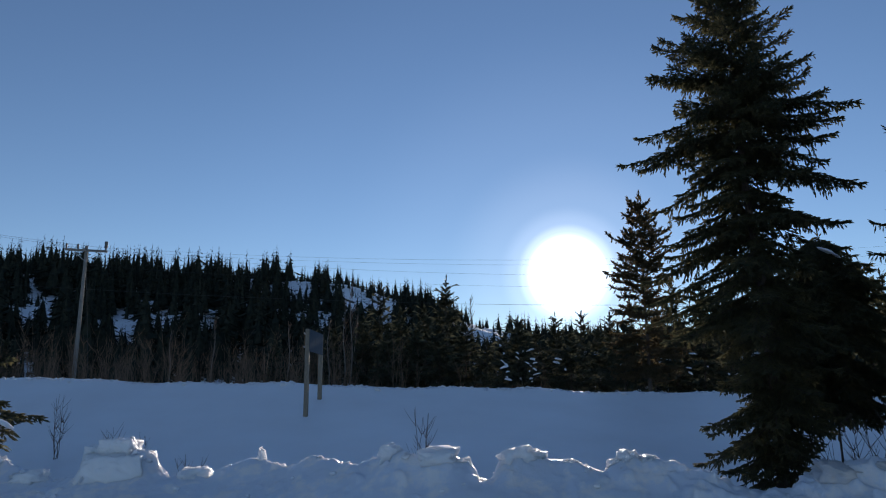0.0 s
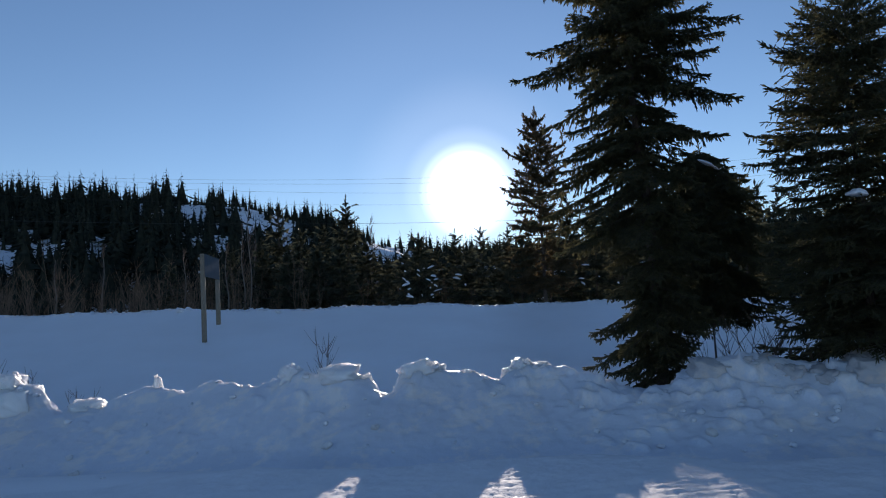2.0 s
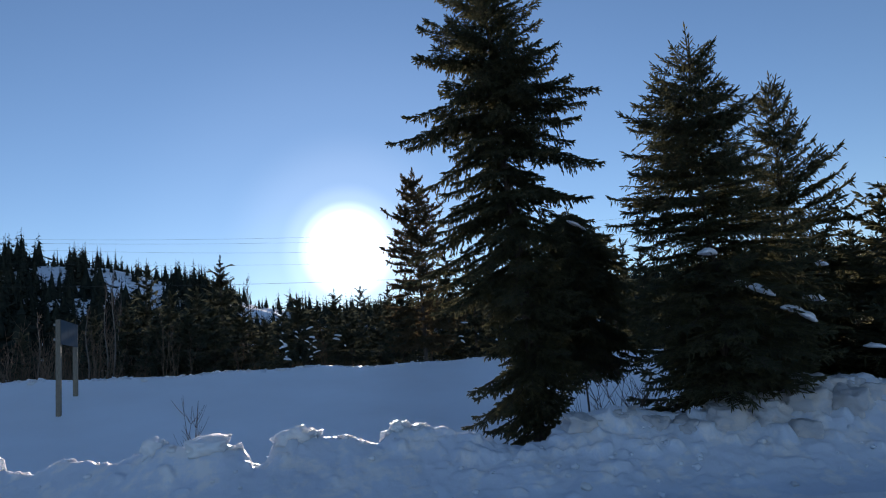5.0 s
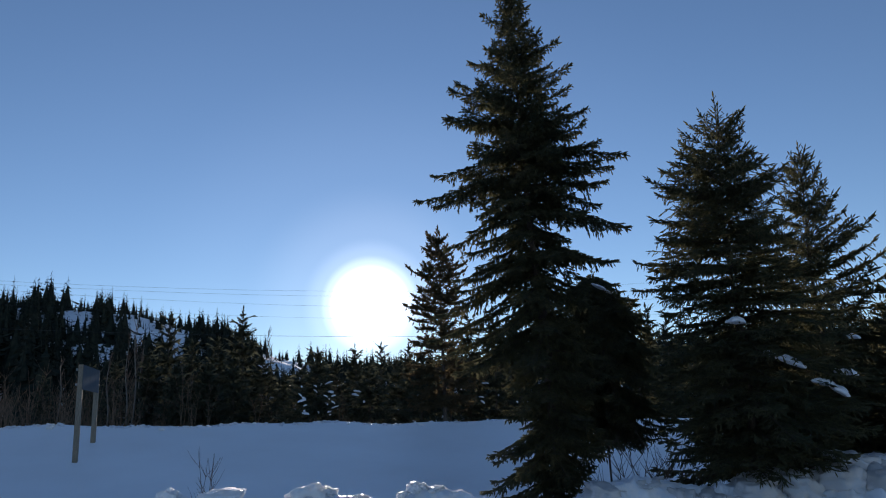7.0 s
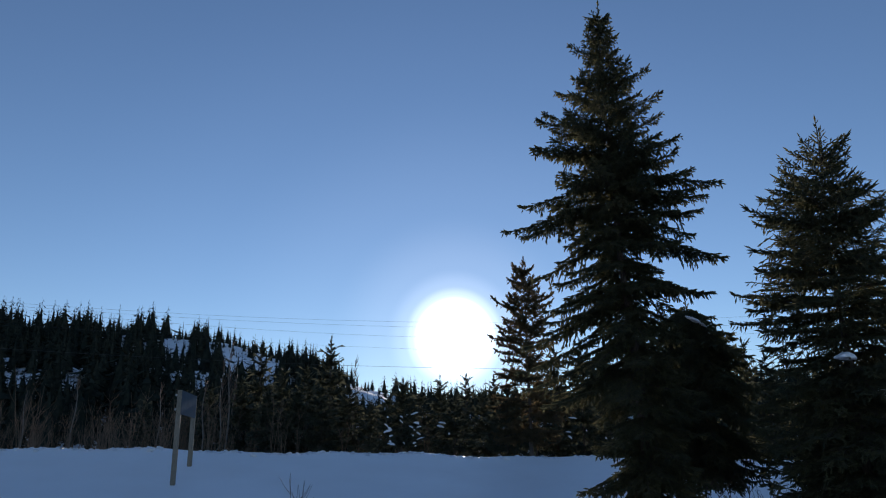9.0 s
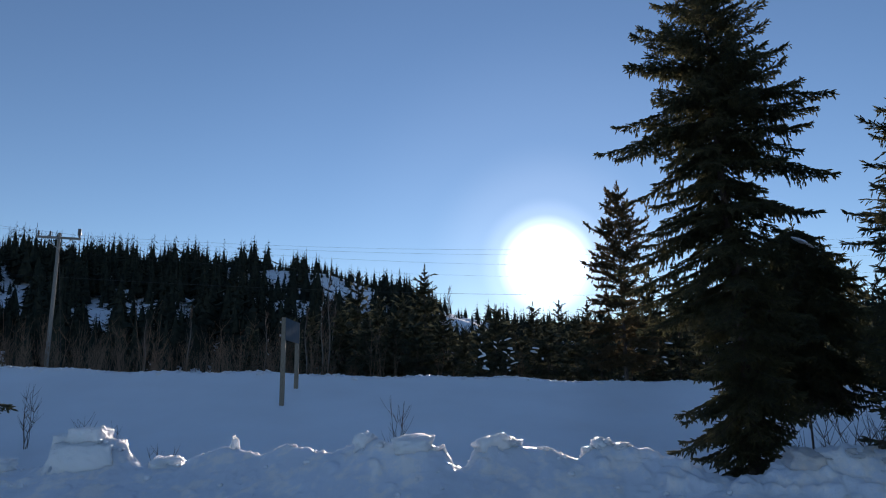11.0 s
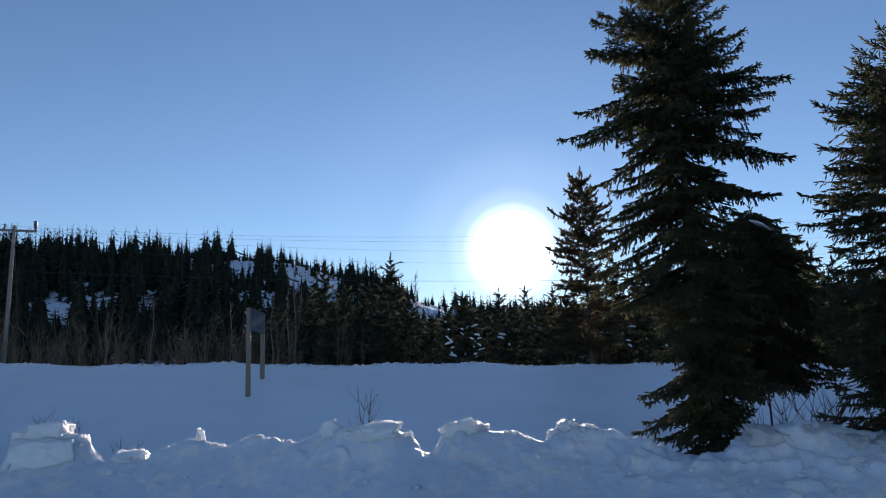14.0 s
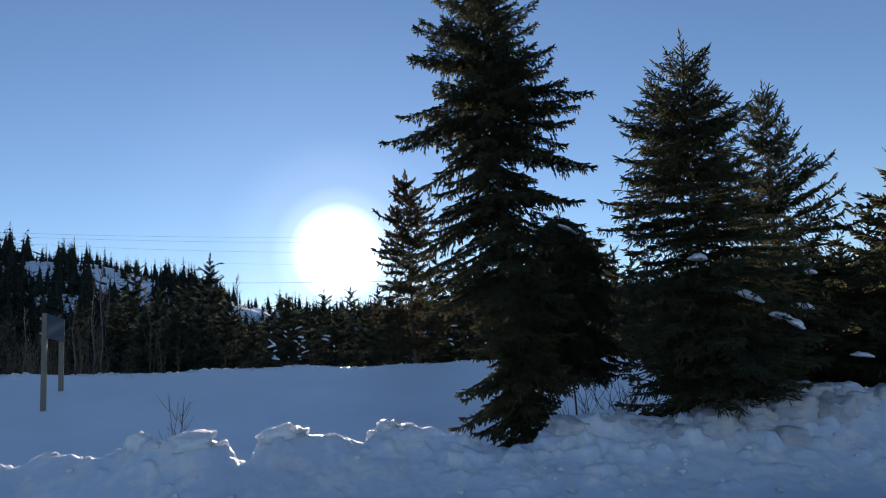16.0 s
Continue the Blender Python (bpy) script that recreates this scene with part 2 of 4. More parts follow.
def build_ground():
    def spread(inner, step, growth, reach):
        v, s = [inner], step
        while v[-1] < reach:
            s *= growth
            v.append(v[-1] + s)
        return v
    xs = spread(30.0, 0.4, 1.06, 1500.0)
    xs = np.array([-v for v in reversed(xs)] + list(np.arange(-29.6, 29.9, 0.4)) + xs)
    ys = np.array([-v for v in reversed(spread(2.0, 0.6, 1.25, 1200.0))] + list(np.arange(-1.5, 27.0, 0.25)) + spread(27.0, 0.25, 1.05, 2000.0))
    X, Y = np.meshgrid(xs, ys, indexing="xy")
    Z = ground_z(X, Y)
    V = np.stack([X, Y, Z], -1).reshape(-1, 3)
    ny, nx = X.shape
    i, j = np.meshgrid(np.arange(ny - 1), np.arange(nx - 1), indexing="ij")
    a = i * nx + j
    F = np.stack([a, a + 1, a + nx + 1, a + nx], -1).reshape(-1, 4)
    ob = new("ground", mesh_from("ground", V, F, SNOW_FIELD, True))
    tagged(ob, "smooth blue-shaded snow field, embankment and hill", "snow field", kind="structure")


build_ground()
# ---------------------------------------------------------------- the ploughed bank
CREST_X = (-12, -8.5, -7.4, -6.63, -6.1, -5.54, -5.22, -5.08, -4.26, -4.13, -4.02, -3.87, -3.71, -3.5, -3.32, -3.11, -2.75, -2.5, -2.17, -1.91, -1.34, -1.11, -0.87, -0.60, -0.45, -0.30, -0.13, 0.1, 0.26, 0.35, 0.47, 0.58, 0.70, 0.95, 1.28, 1.39, 1.77, 1.97, 2.14, 2.36, 2.57, 2.93, 3.47, 3.62, 3.74, 4.36, 4.9, 5.22, 5.77, 6.4, 6.8, 7.4, 12)
CREST_H = (0.8, 0.62, 0.68, 0.80, 0.70, 0.50, 0.58, 0.84, 0.94, 0.82, 0.67, 0.60, 0.58, 0.62, 0.58, 0.72, 0.80, 0.76, 0.75, 0.86, 0.78, 0.82, 0.93, 0.97, 0.90, 0.92, 0.96, 0.87, 0.77, 0.62, 0.65, 0.84, 0.96, 0.97, 0.82, 0.86, 0.74, 0.87, 0.93, 0.89, 0.82, 0.67, 0.57, 0.60, 0.78, 0.94, 0.84, 0.74, 0.90, 0.86, 1.02, 1.0, 0.9)
BROAD_X = np.arange(-12.0, 12.01, 0.25)
BROAD_H = np.array([np.interp(np.linspace(x - 0.8, x + 0.8, 17), CREST_X, CREST_H).mean() for x in BROAD_X])


def bank_z(x, y):
    """Height of the bank's even form, before the clods: a broad mass with a broken comb along its crest."""
    d = y - np.interp(x, BANK_X, BANK_Y)
    comb = np.exp(-(d / 0.30) ** 2)
    h = comb * np.interp(x, CREST_X, CREST_H) + (1 - comb) * np.interp(x, BROAD_X, BROAD_H) * 0.97
    front = np.clip(1 + (d + 0.10) / 1.65, 0, 1)
    back = np.clip(1 - (d - 0.02) / 1.05, 0, 1)
    return np.where(d < 0, h * (0.35 * front + 0.65 * front ** 1.7), h * back ** 1.2 + 0.05 * (1 - back))


def build_bank():
    step = 0.030
    r = np.random.RandomState(17)
    xs, ds = np.arange(-12, 12, step), np.arange(-2.3, 1.5, step)
    X, D = np.meshgrid(xs, ds, indexing="xy")
    line = np.interp(X, BANK_X, BANK_Y)
    Z = bank_z(X, D + line)
    edge = np.clip(np.minimum((D - ds[0]) / 0.5, (ds[-1] - D) / 0.4), 0, 1)
    P = np.stack([X, D + line, Z], -1).reshape(-1, 3)
    soft, fine = np.zeros(len(P)), np.zeros(len(P))
    for n, p in enumerate(P):
        v = Vector((p[0], p[1], p[2] * 0.6))
        soft[n] = noise.fractal(v * 1.7, 0.8, 2.0, 3)
        fine[n] = noise.fractal(v * 8.0, 0.75, 2.1, 4)
    soft, fine = soft.reshape(X.shape), fine.reshape(X.shape)
    mass = np.clip(Z / 0.35, 0.12, 1) * edge
    Z = Z + mass * 0.05 * soft
    # rounded clods thrown up by the plough, half sunk in the bank; more and larger ones on its rough part
    for k in range(1500):
        rough = k % 3 > 0
        cx = r.uniform(2.3, 10.0) if rough else r.uniform(-9.0, 2.6)
        cd = min(0.12, -abs(r.normal(0, 0.62)) + 0.15)
        size = r.choice((0.035, 0.045, 0.06, 0.085, 0.12, 0.17), p=(0.31, 0.28, 0.22, 0.13, 0.05, 0.01)) * (1.05 if rough else 0.85)
        i, j = int((cd - ds[0]) / step), int((cx - xs[0]) / step)
        w = int(size * 1.7 / step) + 2
        a, b, c, d = max(i - w, 0), min(i + w + 1, len(ds)), max(j - w, 0), min(j + w + 1, len(xs))
        turn, long = r.uniform(0, 3.14), r.uniform(1.0, 1.6)
        u, v = X[a:b, c:d] - cx, D[a:b, c:d] - cd
        p, q = (u * math.cos(turn) + v * math.sin(turn)) / long, v * math.cos(turn) - u * math.sin(turn)
        far = np.sqrt(p * p + q * q) / size * (1 + 0.35 * fine[a:b, c:d])
        top = Z[i, j] + size * r.uniform(0.03, 0.48) - 0.30 * size * far ** 2
        lump = top - size * np.clip(far - 0.7, 0, None) * 2.8
        blend = np.clip((lump - Z[a:b, c:d]) / (0.25 * size) , 0, 1)
        Z[a:b, c:d] += np.clip(lump - Z[a:b, c:d], 0, None) * blend * edge[a:b, c:d]
    near = np.exp(-(D / 0.25) ** 2)
    Z = Z + mass * fine * (0.018 + 0.022 * near) - 0.02 - 0.12 * (1 - edge)
    P[:, 2] = Z.ravel()
    P[:, 1] += (mass * (0.05 * soft + 0.045 * fine * near)).ravel()
    P[:, 0] += (mass * 0.03 * np.roll(fine, 37, 1) * near).ravel()
    ny, nx = X.shape
    i, j = np.meshgrid(np.arange(ny - 1), np.arange(nx - 1), indexing="ij")
    a = i * nx + j
    F = np.stack([a, a + 1, a + nx + 1, a + nx], -1).reshape(-1, 4)
    ob = new("snow_bank", mesh_from("snow_bank", P, F, SNOW_BANK, True))
    tagged(ob, "long lumpy bank of ploughed snow beside the yard", "snow bank", kind="structure")


build_bank()


def chunk_mesh(seed, size, cuts=11, rough=0.24, block=0.5, point=0.0, mat=SNOW_CHUNK):
    """A broken block of packed snow: between a box and a ball, with a cracked surface."""
    bm = bmesh.new()
    bmesh.ops.create_cube(bm, size=2.0)
    bmesh.ops.subdivide_edges(bm, edges=bm.edges[:], cuts=cuts, use_grid_fill=True)
    for v in bm.verts:
        c = v.co.copy()
        c = c.normalized() * (1 - block) * 1.15 + c * block
        n = 0.8 * noise.fractal(c * 1.5 + Vector((seed * 7.1, seed * 3.3, 0)), 0.65, 2.1, 6)
        d, _ = noise.voronoi(c * 1.4 + Vector((seed * 2.7, 0, seed)))
        c *= 1 + rough * n * 1.6 - rough * 1.2 * max(0.0, 0.28 - (d[1] - d[0]))
        taper = 1 - point * min(max(0.5 + 0.5 * c.z, 0.0), 1.0)
        v.co = Vector((c.x * size[0] / 2 * taper, c.y * size[1] / 2 * taper, c.z * size[2] / 2))
    return bm_mesh("snow_chunk", bm, mat, True)


# x, how far behind the crest line, height of the underside, width, depth, height, turn
CHUNKS = (
    (-4.66, -0.10, 0.12, 1.02, 0.80, 0.74, 3), (-5.04, 0.0, 0.66, 0.24, 0.40, 0.33, 8), (-4.70, 0.03, 0.74, 0.44, 0.46, 0.33, -4), (-4.54, 0.06, 0.92, 0.12, 0.14, 0.19, 10),
    (-3.55, 0.0, 0.46, 0.36, 0.36, 0.22, 15), (-2.60, 0.0, 0.66, 0.15, 0.14, 0.28, 20),
    (-0.75, 0.0, 0.80, 0.25, 0.28, 0.24, 10), (-0.14, 0.0, 0.80, 0.40, 0.36, 0.21, -15), (0.10, 0.04, 0.74, 0.24, 0.25, 0.15, 30),
    (0.82, 0.0, 0.72, 0.36, 0.36, 0.29, 12), (1.02, 0.05, 0.82, 0.22, 0.25, 0.16, -15), (1.41, 0.0, 0.74, 0.18, 0.2, 0.14, 33), (2.10, 0.02, 0.78, 0.20, 0.22, 0.20, 5),
    (2.30, 0.02, 0.76, 0.22, 0.22, 0.16, -30), (2.52, 0.04, 0.70, 0.24, 0.22, 0.14, 22), (1.95, 0.0, 0.74, 0.16, 0.18, 0.15, 50),
    (4.05, -0.05, 0.68, 0.40, 0.36, 0.22, -8), (4.55, 0.05, 0.72, 0.36, 0.36, 0.20, 30), (5.35, 0.0, 0.62, 0.30, 0.32, 0.20, 12), (5.72, -0.05, 0.72, 0.40, 0.40, 0.24, -18), (6.12, 0.0, 0.74, 0.26, 0.30, 0.22, 20),
    (6.85, 0.05, 0.84, 0.50, 0.45, 0.27, -6), (7.15, 0.0, 0.82, 0.36, 0.40, 0.26, 35), (7.8, 0.0, 0.78, 0.40, 0.40, 0.22, 10),
    (5.15, -0.18, 0.52, 0.34, 0.36, 0.26, 25), (5.55, -0.22, 0.58, 0.44, 0.36, 0.30, -12), (5.98, -0.2, 0.60, 0.38, 0.36, 0.28, 8), (6.5, -0.15, 0.64, 0.52, 0.40, 0.34, -22), (6.95, -0.25, 0.60, 0.46, 0.40, 0.36, 30), (7.4, -0.1, 0.66, 0.44, 0.40, 0.30, 5), (4.85, -0.1, 0.60, 0.30, 0.30, 0.22, 45), (6.2, -0.45, 0.46, 0.32, 0.30, 0.22, 60),
    (-6.62, 0.0, 0.62, 0.46, 0.45, 0.20, 12), (-5.92, -0.15, 0.44, 0.46, 0.34, 0.20, -14),
)
for n, (x, back, z, w, d, h, turn) in enumerate(CHUNKS):
    slab = n < 4
    ob = new("snow_chunk", chunk_mesh(n + 1, (w * 1.15, d * 1.1, h * 1.1), cuts=26 if slab else 11, rough=0.09 if slab else 0.12 if back < -0.3 else 0.22, block=0.8 if slab else 0.35 + 0.25 * (n % 3) / 2, point=(0.30, 0.15, 0.08, 0.6)[n] if slab else 0.5 if h > 1.3 * w else 0.0, mat=SNOW_DIRTY if x > 3.5 else SNOW_CHUNK))
    ob.matrix_world = pose(x, float(np.interp(x, BANK_X, BANK_Y)) + back, z + h / 2 - 0.03, (2 if slab else 9) * math.sin(n * 2.1), (3 if slab else 11) * math.sin(n * 1.3), turn)
    tagged(ob, "broken block of packed snow on the ploughed bank", "snow chunk", "snow chunks on the bank")

# clods that have rolled down the bank's face, and the rough windrow on the yard
rng = random.Random(11)
CLOD_MESHES = [chunk_mesh(40 + k, (1, 1, 0.8), cuts=3, rough=0.2, block=0.35) for k in range(6)]


def clod(x, y, size):
    z = max(float(bank_z(x, y)), float(ground_z(x, y)))
    ob = new("snow_clod", rng.choice(CLOD_MESHES))
    ob.matrix_world = pose(x, y, z - size * 0.08, rng.uniform(-25, 25), rng.uniform(-25, 25), rng.uniform(0, 360)) @ Matrix.Diagonal((size * rng.uniform(0.8, 1.5), size, size * rng.uniform(0.6, 1.0), 1))
    tagged(ob, "rounded clod of snow lying on the bank", "snow clod", "snow clods")


for _ in range(14):
    x = rng.uniform(-7, 9)
    clod(x, float(np.interp(x, BANK_X, BANK_Y)) + rng.uniform(-1.7, -0.15), rng.choice((0.07, 0.09, 0.12)))


def build_yard():
    """The scraped, trodden snow of the yard in front of the bank, with its grit."""
    step = 0.030
    xs, ys = np.arange(-3.6, 5.6, step), np.arange(3.4, 7.9, step)
    X, Y = np.meshgrid(xs, ys, indexing="xy")
    rim = np.minimum(np.minimum(X - xs[0], xs[-1] - X), np.minimum(Y - ys[0], ys[-1] - Y))
    edge, worn = np.clip(rim / 0.4, 0, 1), np.clip(rim / 1.2, 0, 1)
    grit = np.array([noise.fractal(Vector((x * 13, y * 13, 0)), 0.5, 2.1, 5) for x, y in zip(X.ravel(), Y.ravel())]).reshape(X.shape)
    tread = np.array([noise.fractal(Vector((x * 2.3, y * 2.9, 4.0)), 0.9, 2.0, 3) for x, y in zip(X.ravel(), Y.ravel())]).reshape(X.shape)
    Z = ground_z(X, Y) + edge * (0.012 + worn * (0.011 * grit + 0.016 * tread)) - 0.03 * (1 - edge)
    ny, nx = X.shape
    i, j = np.meshgrid(np.arange(ny - 1), np.arange(nx - 1), indexing="ij")
    a = i * nx + j
    F = np.stack([a, a + 1, a + nx + 1, a + nx], -1).reshape(-1, 4)
    ob = new("yard", mesh_from("yard", np.stack([X, Y, Z], -1).reshape(-1, 3), F, SNOW_CRUST, True))
    tagged(ob, "scraped gritty snow of the yard with sunlit patches", "snow yard", kind="structure")


build_yard()

# a few clods on the edge of the embankment
for az, size in ((-27.0, 0.14), (-19.5, 0.12), (-12.4, 0.2), (-5.3, 0.2), (8.0, 0.12), (13.5, 0.16)):
    clod(*bearing(az, (CREST_Y - 0.35) / math.cos(radians(az))), size)


def build_crumbs():
    """Loose crumbs of snow strewn over the bank, too many to count."""
    r = random.Random(31)
    bm = bmesh.new()
    bmesh.ops.create_icosphere(bm, subdivisions=2, radius=0.5)
    for v in bm.verts:
        v.co *= 1 + 0.45 * noise.fractal(v.co * 3.1, 0.8, 2.0, 3)
    base = np.array([v.co for v in bm.verts])
    faces = np.array([[v.index for v in f.verts] for f in bm.faces])
    bm.free()
    V, F = [], []
    for k in range(700):
        if k < 320 and k % 2:
            x = r.uniform(2.4, 9.5) if r.random() < 0.7 else r.uniform(-7.5, 2.6)
            y = float(np.interp(x, BANK_X, BANK_Y)) + max(-abs(r.gauss(0, 0.75)), -2.2)
            z = max(float(bank_z(x, y)), float(ground_z(x, y))) - 0.005
            size = r.choice((0.025, 0.03, 0.035, 0.045, 0.065)) * r.uniform(0.8, 1.2)
        else:
            x, y = r.uniform(-16, 12), CREST_Y - abs(r.gauss(0, 0.10))
            z = float(ground_z(x, y)) - 0.01
            size = r.choice((0.04, 0.06, 0.08, 0.11)) * r.uniform(0.8, 1.2)
        m = np.array(Euler((r.uniform(0, 6), r.uniform(0, 6), r.uniform(0, 6))).to_matrix())
        V.append(base @ m.T * size * np.array((1.25, 1.0, 0.9)) + (x, y, z))
        F.append(faces + k * len(base))
    ob = new("snow_crumbs", mesh_from("snow_crumbs", np.concatenate(V), np.concatenate(F), SNOW_BANK, True))
    tagged(ob, "loose crumbs of snow strewn over bank and embankment", "snow crumbs", kind="stuff")


build_crumbs()
# ---------------------------------------------------------------- conifers


def sprig(needles, length, width, seed, spread=58, body=0.10):
    """One twig along +x, a metre long in its own measure: a spindle of packed needles with a loose fringe. Triangles of three vertices."""
    r = np.random.RandomState(seed)
    T = []
    for k in range(3):
        w = np.array((0, math.cos(k * math.pi / 3), math.sin(k * math.pi / 3)))
        p, q = np.array((0.62, 0, 0)) + w * body, np.array((0.62, 0, 0)) - w * body
        T.append([(0, 0, 0), p, q])
        T.append([p, (1, 0, 0), q])
    for k in range(needles):
        s = (k + 0.5) / needles
        th = k * 2.399963 + r.uniform(-0.3, 0.3)
        a = radians(spread - 30 * s + r.uniform(-8, 8))
        out = np.array((0, math.cos(th), math.sin(th)))
        side = np.array((0, -math.sin(th), math.cos(th)))
        base = np.array((s * 0.9, 0, 0))
        tip = base + length * r.uniform(0.75, 1.1) * (math.cos(a) * np.array((1, 0, 0)) + math.sin(a) * out)
        T.append([base + side * width / 2, base - side * width / 2, tip])
    return np.array(T, float).reshape(-1, 3)


def lay_sprigs(template, at, way, size, roll):
    """The template laid at many places, along many ways. Returns vertices and triangles."""
    at, way, size, roll = (np.asarray(v, float) for v in (at, way, size, roll))
    x = way / np.linalg.norm(way, axis=1)[:, None]
    ref = np.tile((0.13, 0.07, 1.0), (len(x), 1))
    y = np.cross(ref, x)
    y /= np.linalg.norm(y, axis=1)[:, None] + 1e-9
    z = np.cross(x, y)
    c, s = np.cos(roll)[:, None], np.sin(roll)[:, None]
    y, z = c * y + s * z, c * z - s * y
    B = np.stack([x, y, z], 1) * size[:, None, None]
    V = (template[None] @ B + at[:, None]).reshape(-1, 3)
    return V, np.arange(len(V)).reshape(-1, 3)


def conifer(seed, height, low, profile, template, sprig_len, gap, per=6, lift=(35, -18), clear=0.15, thick=0.011, jitter=0.22, extra=(), hang=0.25, fill=1.0, tier=0.32, wide=0.30, drape=0.10, loose=0.4):
    """A spruce: whorls of limbs with side twigs and needle sprigs. profile: heights (0 to 1) and radii in metres.
    extra: single limbs (height in metres, azimuth, length, pitch). Returns trunk, limb and needle arrays."""
    r = random.Random(seed)
    trunk, limbs, at, way, size, roll, veil = [], [], [], [], [], [], []
    lean = (r.uniform(-0.02, 0.02), r.uniform(-0.02, 0.02))
    def axis(z):
        return np.array((lean[0] * z + 0.02 * math.sin(z * 1.3 + seed), lean[1] * z + 0.02 * math.sin(z * 1.1 + seed * 2), z))
    n = 14
    trunk.append([(axis(height * k / n), max(0.006, thick * height * (1 - k / n) ** 0.9)) for k in range(n + 1)])
    def put(p, d, s):
        at.append(p), way.append(d), size.append(s * r.uniform(0.75, 1.25)), roll.append(r.uniform(0, 6.28))
    def curtain(p, d, span, drop, flat):
        # a few drooping needle-clad twigs below and beside a stem
        for _ in range(2):
            if r.random() < 0.3:
                continue
            b = p + d * span * r.uniform(-0.5, 0.5)
            tip = b + d * span * r.uniform(0.2, 0.9) + np.array((r.uniform(-0.3, 0.3) * drop, r.uniform(-0.3, 0.3) * drop, -drop * r.uniform(0.5, 1.2)))
            veil.extend((b, b + d * span * r.uniform(0.2, 0.45) + np.array((0, 0, 0.01)), tip))
        for t in (-1, 1):
            w = np.cross(d, (0, 0, 1)) * t * flat * r.uniform(0.6, 1.3)
            veil.extend((p - d * span * 0.4, p + d * span * 0.4, p + w + d * span * r.uniform(0.3, 0.9) + np.array((0, 0, -0.3 * flat))))
    def limb(z, az, length, pitch, curve):
        sl = sprig_len * min(1.0, max(0.35, 0.35 + 0.65 * length / (5.0 * sprig_len)))
        a = radians(az)
        out = np.array((math.sin(a), math.cos(a), 0))
        side = np.array((math.cos(a), -math.sin(a), 0))
        base = axis(z)
        bend = r.uniform(-0.15, 0.15)
        def pt(s):
            return base + length * (out * s * math.cos(radians(pitch)) + side * bend * s * s + np.array((0, 0, 1)) * (math.sin(radians(pitch)) * s + curve * s * s))
        rad = 0.010 * length + 0.004
        limbs.append([(pt(s), rad * (1 - s) + 0.002) for s in (0, 0.25, 0.5, 0.75, 1.0)])
        if lift[0] > 46 and length > 0.3:
            put(pt(0.98), pt(1.0) - pt(0.9) + np.array((0, 0, 0.05)), sl * 1.7)
        steps = max(3, int(length * (1 - clear) / gap))
        for k in range(steps + 1):
            s = clear + (1 - clear) * (k + r.uniform(-0.3, 0.3)) / steps
            s = min(max(s, clear), 1.0)
            p, q = pt(s), pt(min(s + 0.05, 1.05))
            fore = (q - p) / (np.linalg.norm(q - p) + 1e-9)
            put(p, fore + np.array((r.uniform(-0.3, 0.3), r.uniform(-0.3, 0.3), r.uniform(-0.1, 0.35))), sl)
            put(p, fore * 0.5 + side * r.uniform(-0.5, 0.5) + np.array((0, 0, -0.9)), sl)
            curtain(p, fore, gap * 1.5, drape * min(1.0, 0.4 + length) * (1.3 - 0.9 * s), sl * 0.45)
            for sgn in (-1, 1):
                if r.random() > fill:
                    continue
                reach = (wide * length * (1 - s) ** 0.75 * min(1.0, 0.45 + s * 1.4) + 0.7 * sl) * r.uniform(0.6, 1.15)
                d = fore * r.uniform(0.55, 0.9) + side * sgn * r.uniform(0.5, 0.9) + np.array((0, 0, r.uniform(-hang * 1.6, 0.10)))
                d /= np.linalg.norm(d)
                m = max(1, int(reach / (sl * 0.58)))
                for j in range(m):
                    u = (j + 0.35) / m * reach
                    w = p + d * u + np.array((0, 0, -hang * u * u / max(reach, 0.1)))
                    curtain(w, d, reach / m, drape * min(1.0, 0.4 + length) * (1.1 - 0.5 * s) * (1.0 - 0.5 * j / m), sl * 0.42)
                    for t in (-1, 1):
                        e = d * 0.9 + np.cross(d, (0, 0, 1)) * t * r.uniform(0.3, 0.8) + np.array((0, 0, r.uniform(-0.45, 0.2)))
                        put(w, e, sl * (1 - 0.25 * j / m))
                put(p + d * reach * 0.8 + np.array((0, 0, -hang * reach * 0.8)), d + np.array((0, 0, r.uniform(-0.2, 0.25))), sl)
                limbs.append([(p, 0.004), (p + d * reach * 0.5, 0.003), (p + d * reach + np.array((0, 0, -hang * reach)), 0.0015)])
    z, k = low, 0
    hs, rs = profile
    while z < height - 0.12:
        f = z / height
        pitch0 = lift[1] + (lift[0] - lift[1]) * f ** 1.6
        m = per if f < 0.8 else max(3, per - 2)
        turn = r.uniform(0, 360)
        for b in range(m):
            zz = min(z + r.uniform(-loose, loose) * tier, height - 0.1)
            length = float(np.interp(zz / height, hs, rs)) * r.uniform(1 - 1.6 * jitter, 1 + 0.7 * jitter)
            limb(zz, turn + b * 360 / m + r.uniform(-22, 22), max(length, 0.12), pitch0 + r.uniform(-22, 22) * loose, r.uniform(0.02, 0.22) if f < 0.75 else r.uniform(0.0, 0.2))
        z += tier * (0.8 + 0.5 * r.random()) * (0.5 + 0.5 * (1 - f))
        k += 1
    for zz, az, length, pitch in extra:
        limb(zz, az, length, pitch, 0.08)
    lead = min(sprig_len, 0.03 * height)
    # the leader and its short side shoots
    for s in np.linspace(0.0, 1.0, 9):
        zz = height * (1 - 0.09 * (1 - s))
        put(axis(zz), np.array((r.uniform(-0.7, 0.7), r.uniform(-0.7, 0.7), 0.8)), lead * (1.1 - 0.4 * s))
    put(axis(height * 0.985), np.array((0.05, 0, 1)), lead * 2.2)
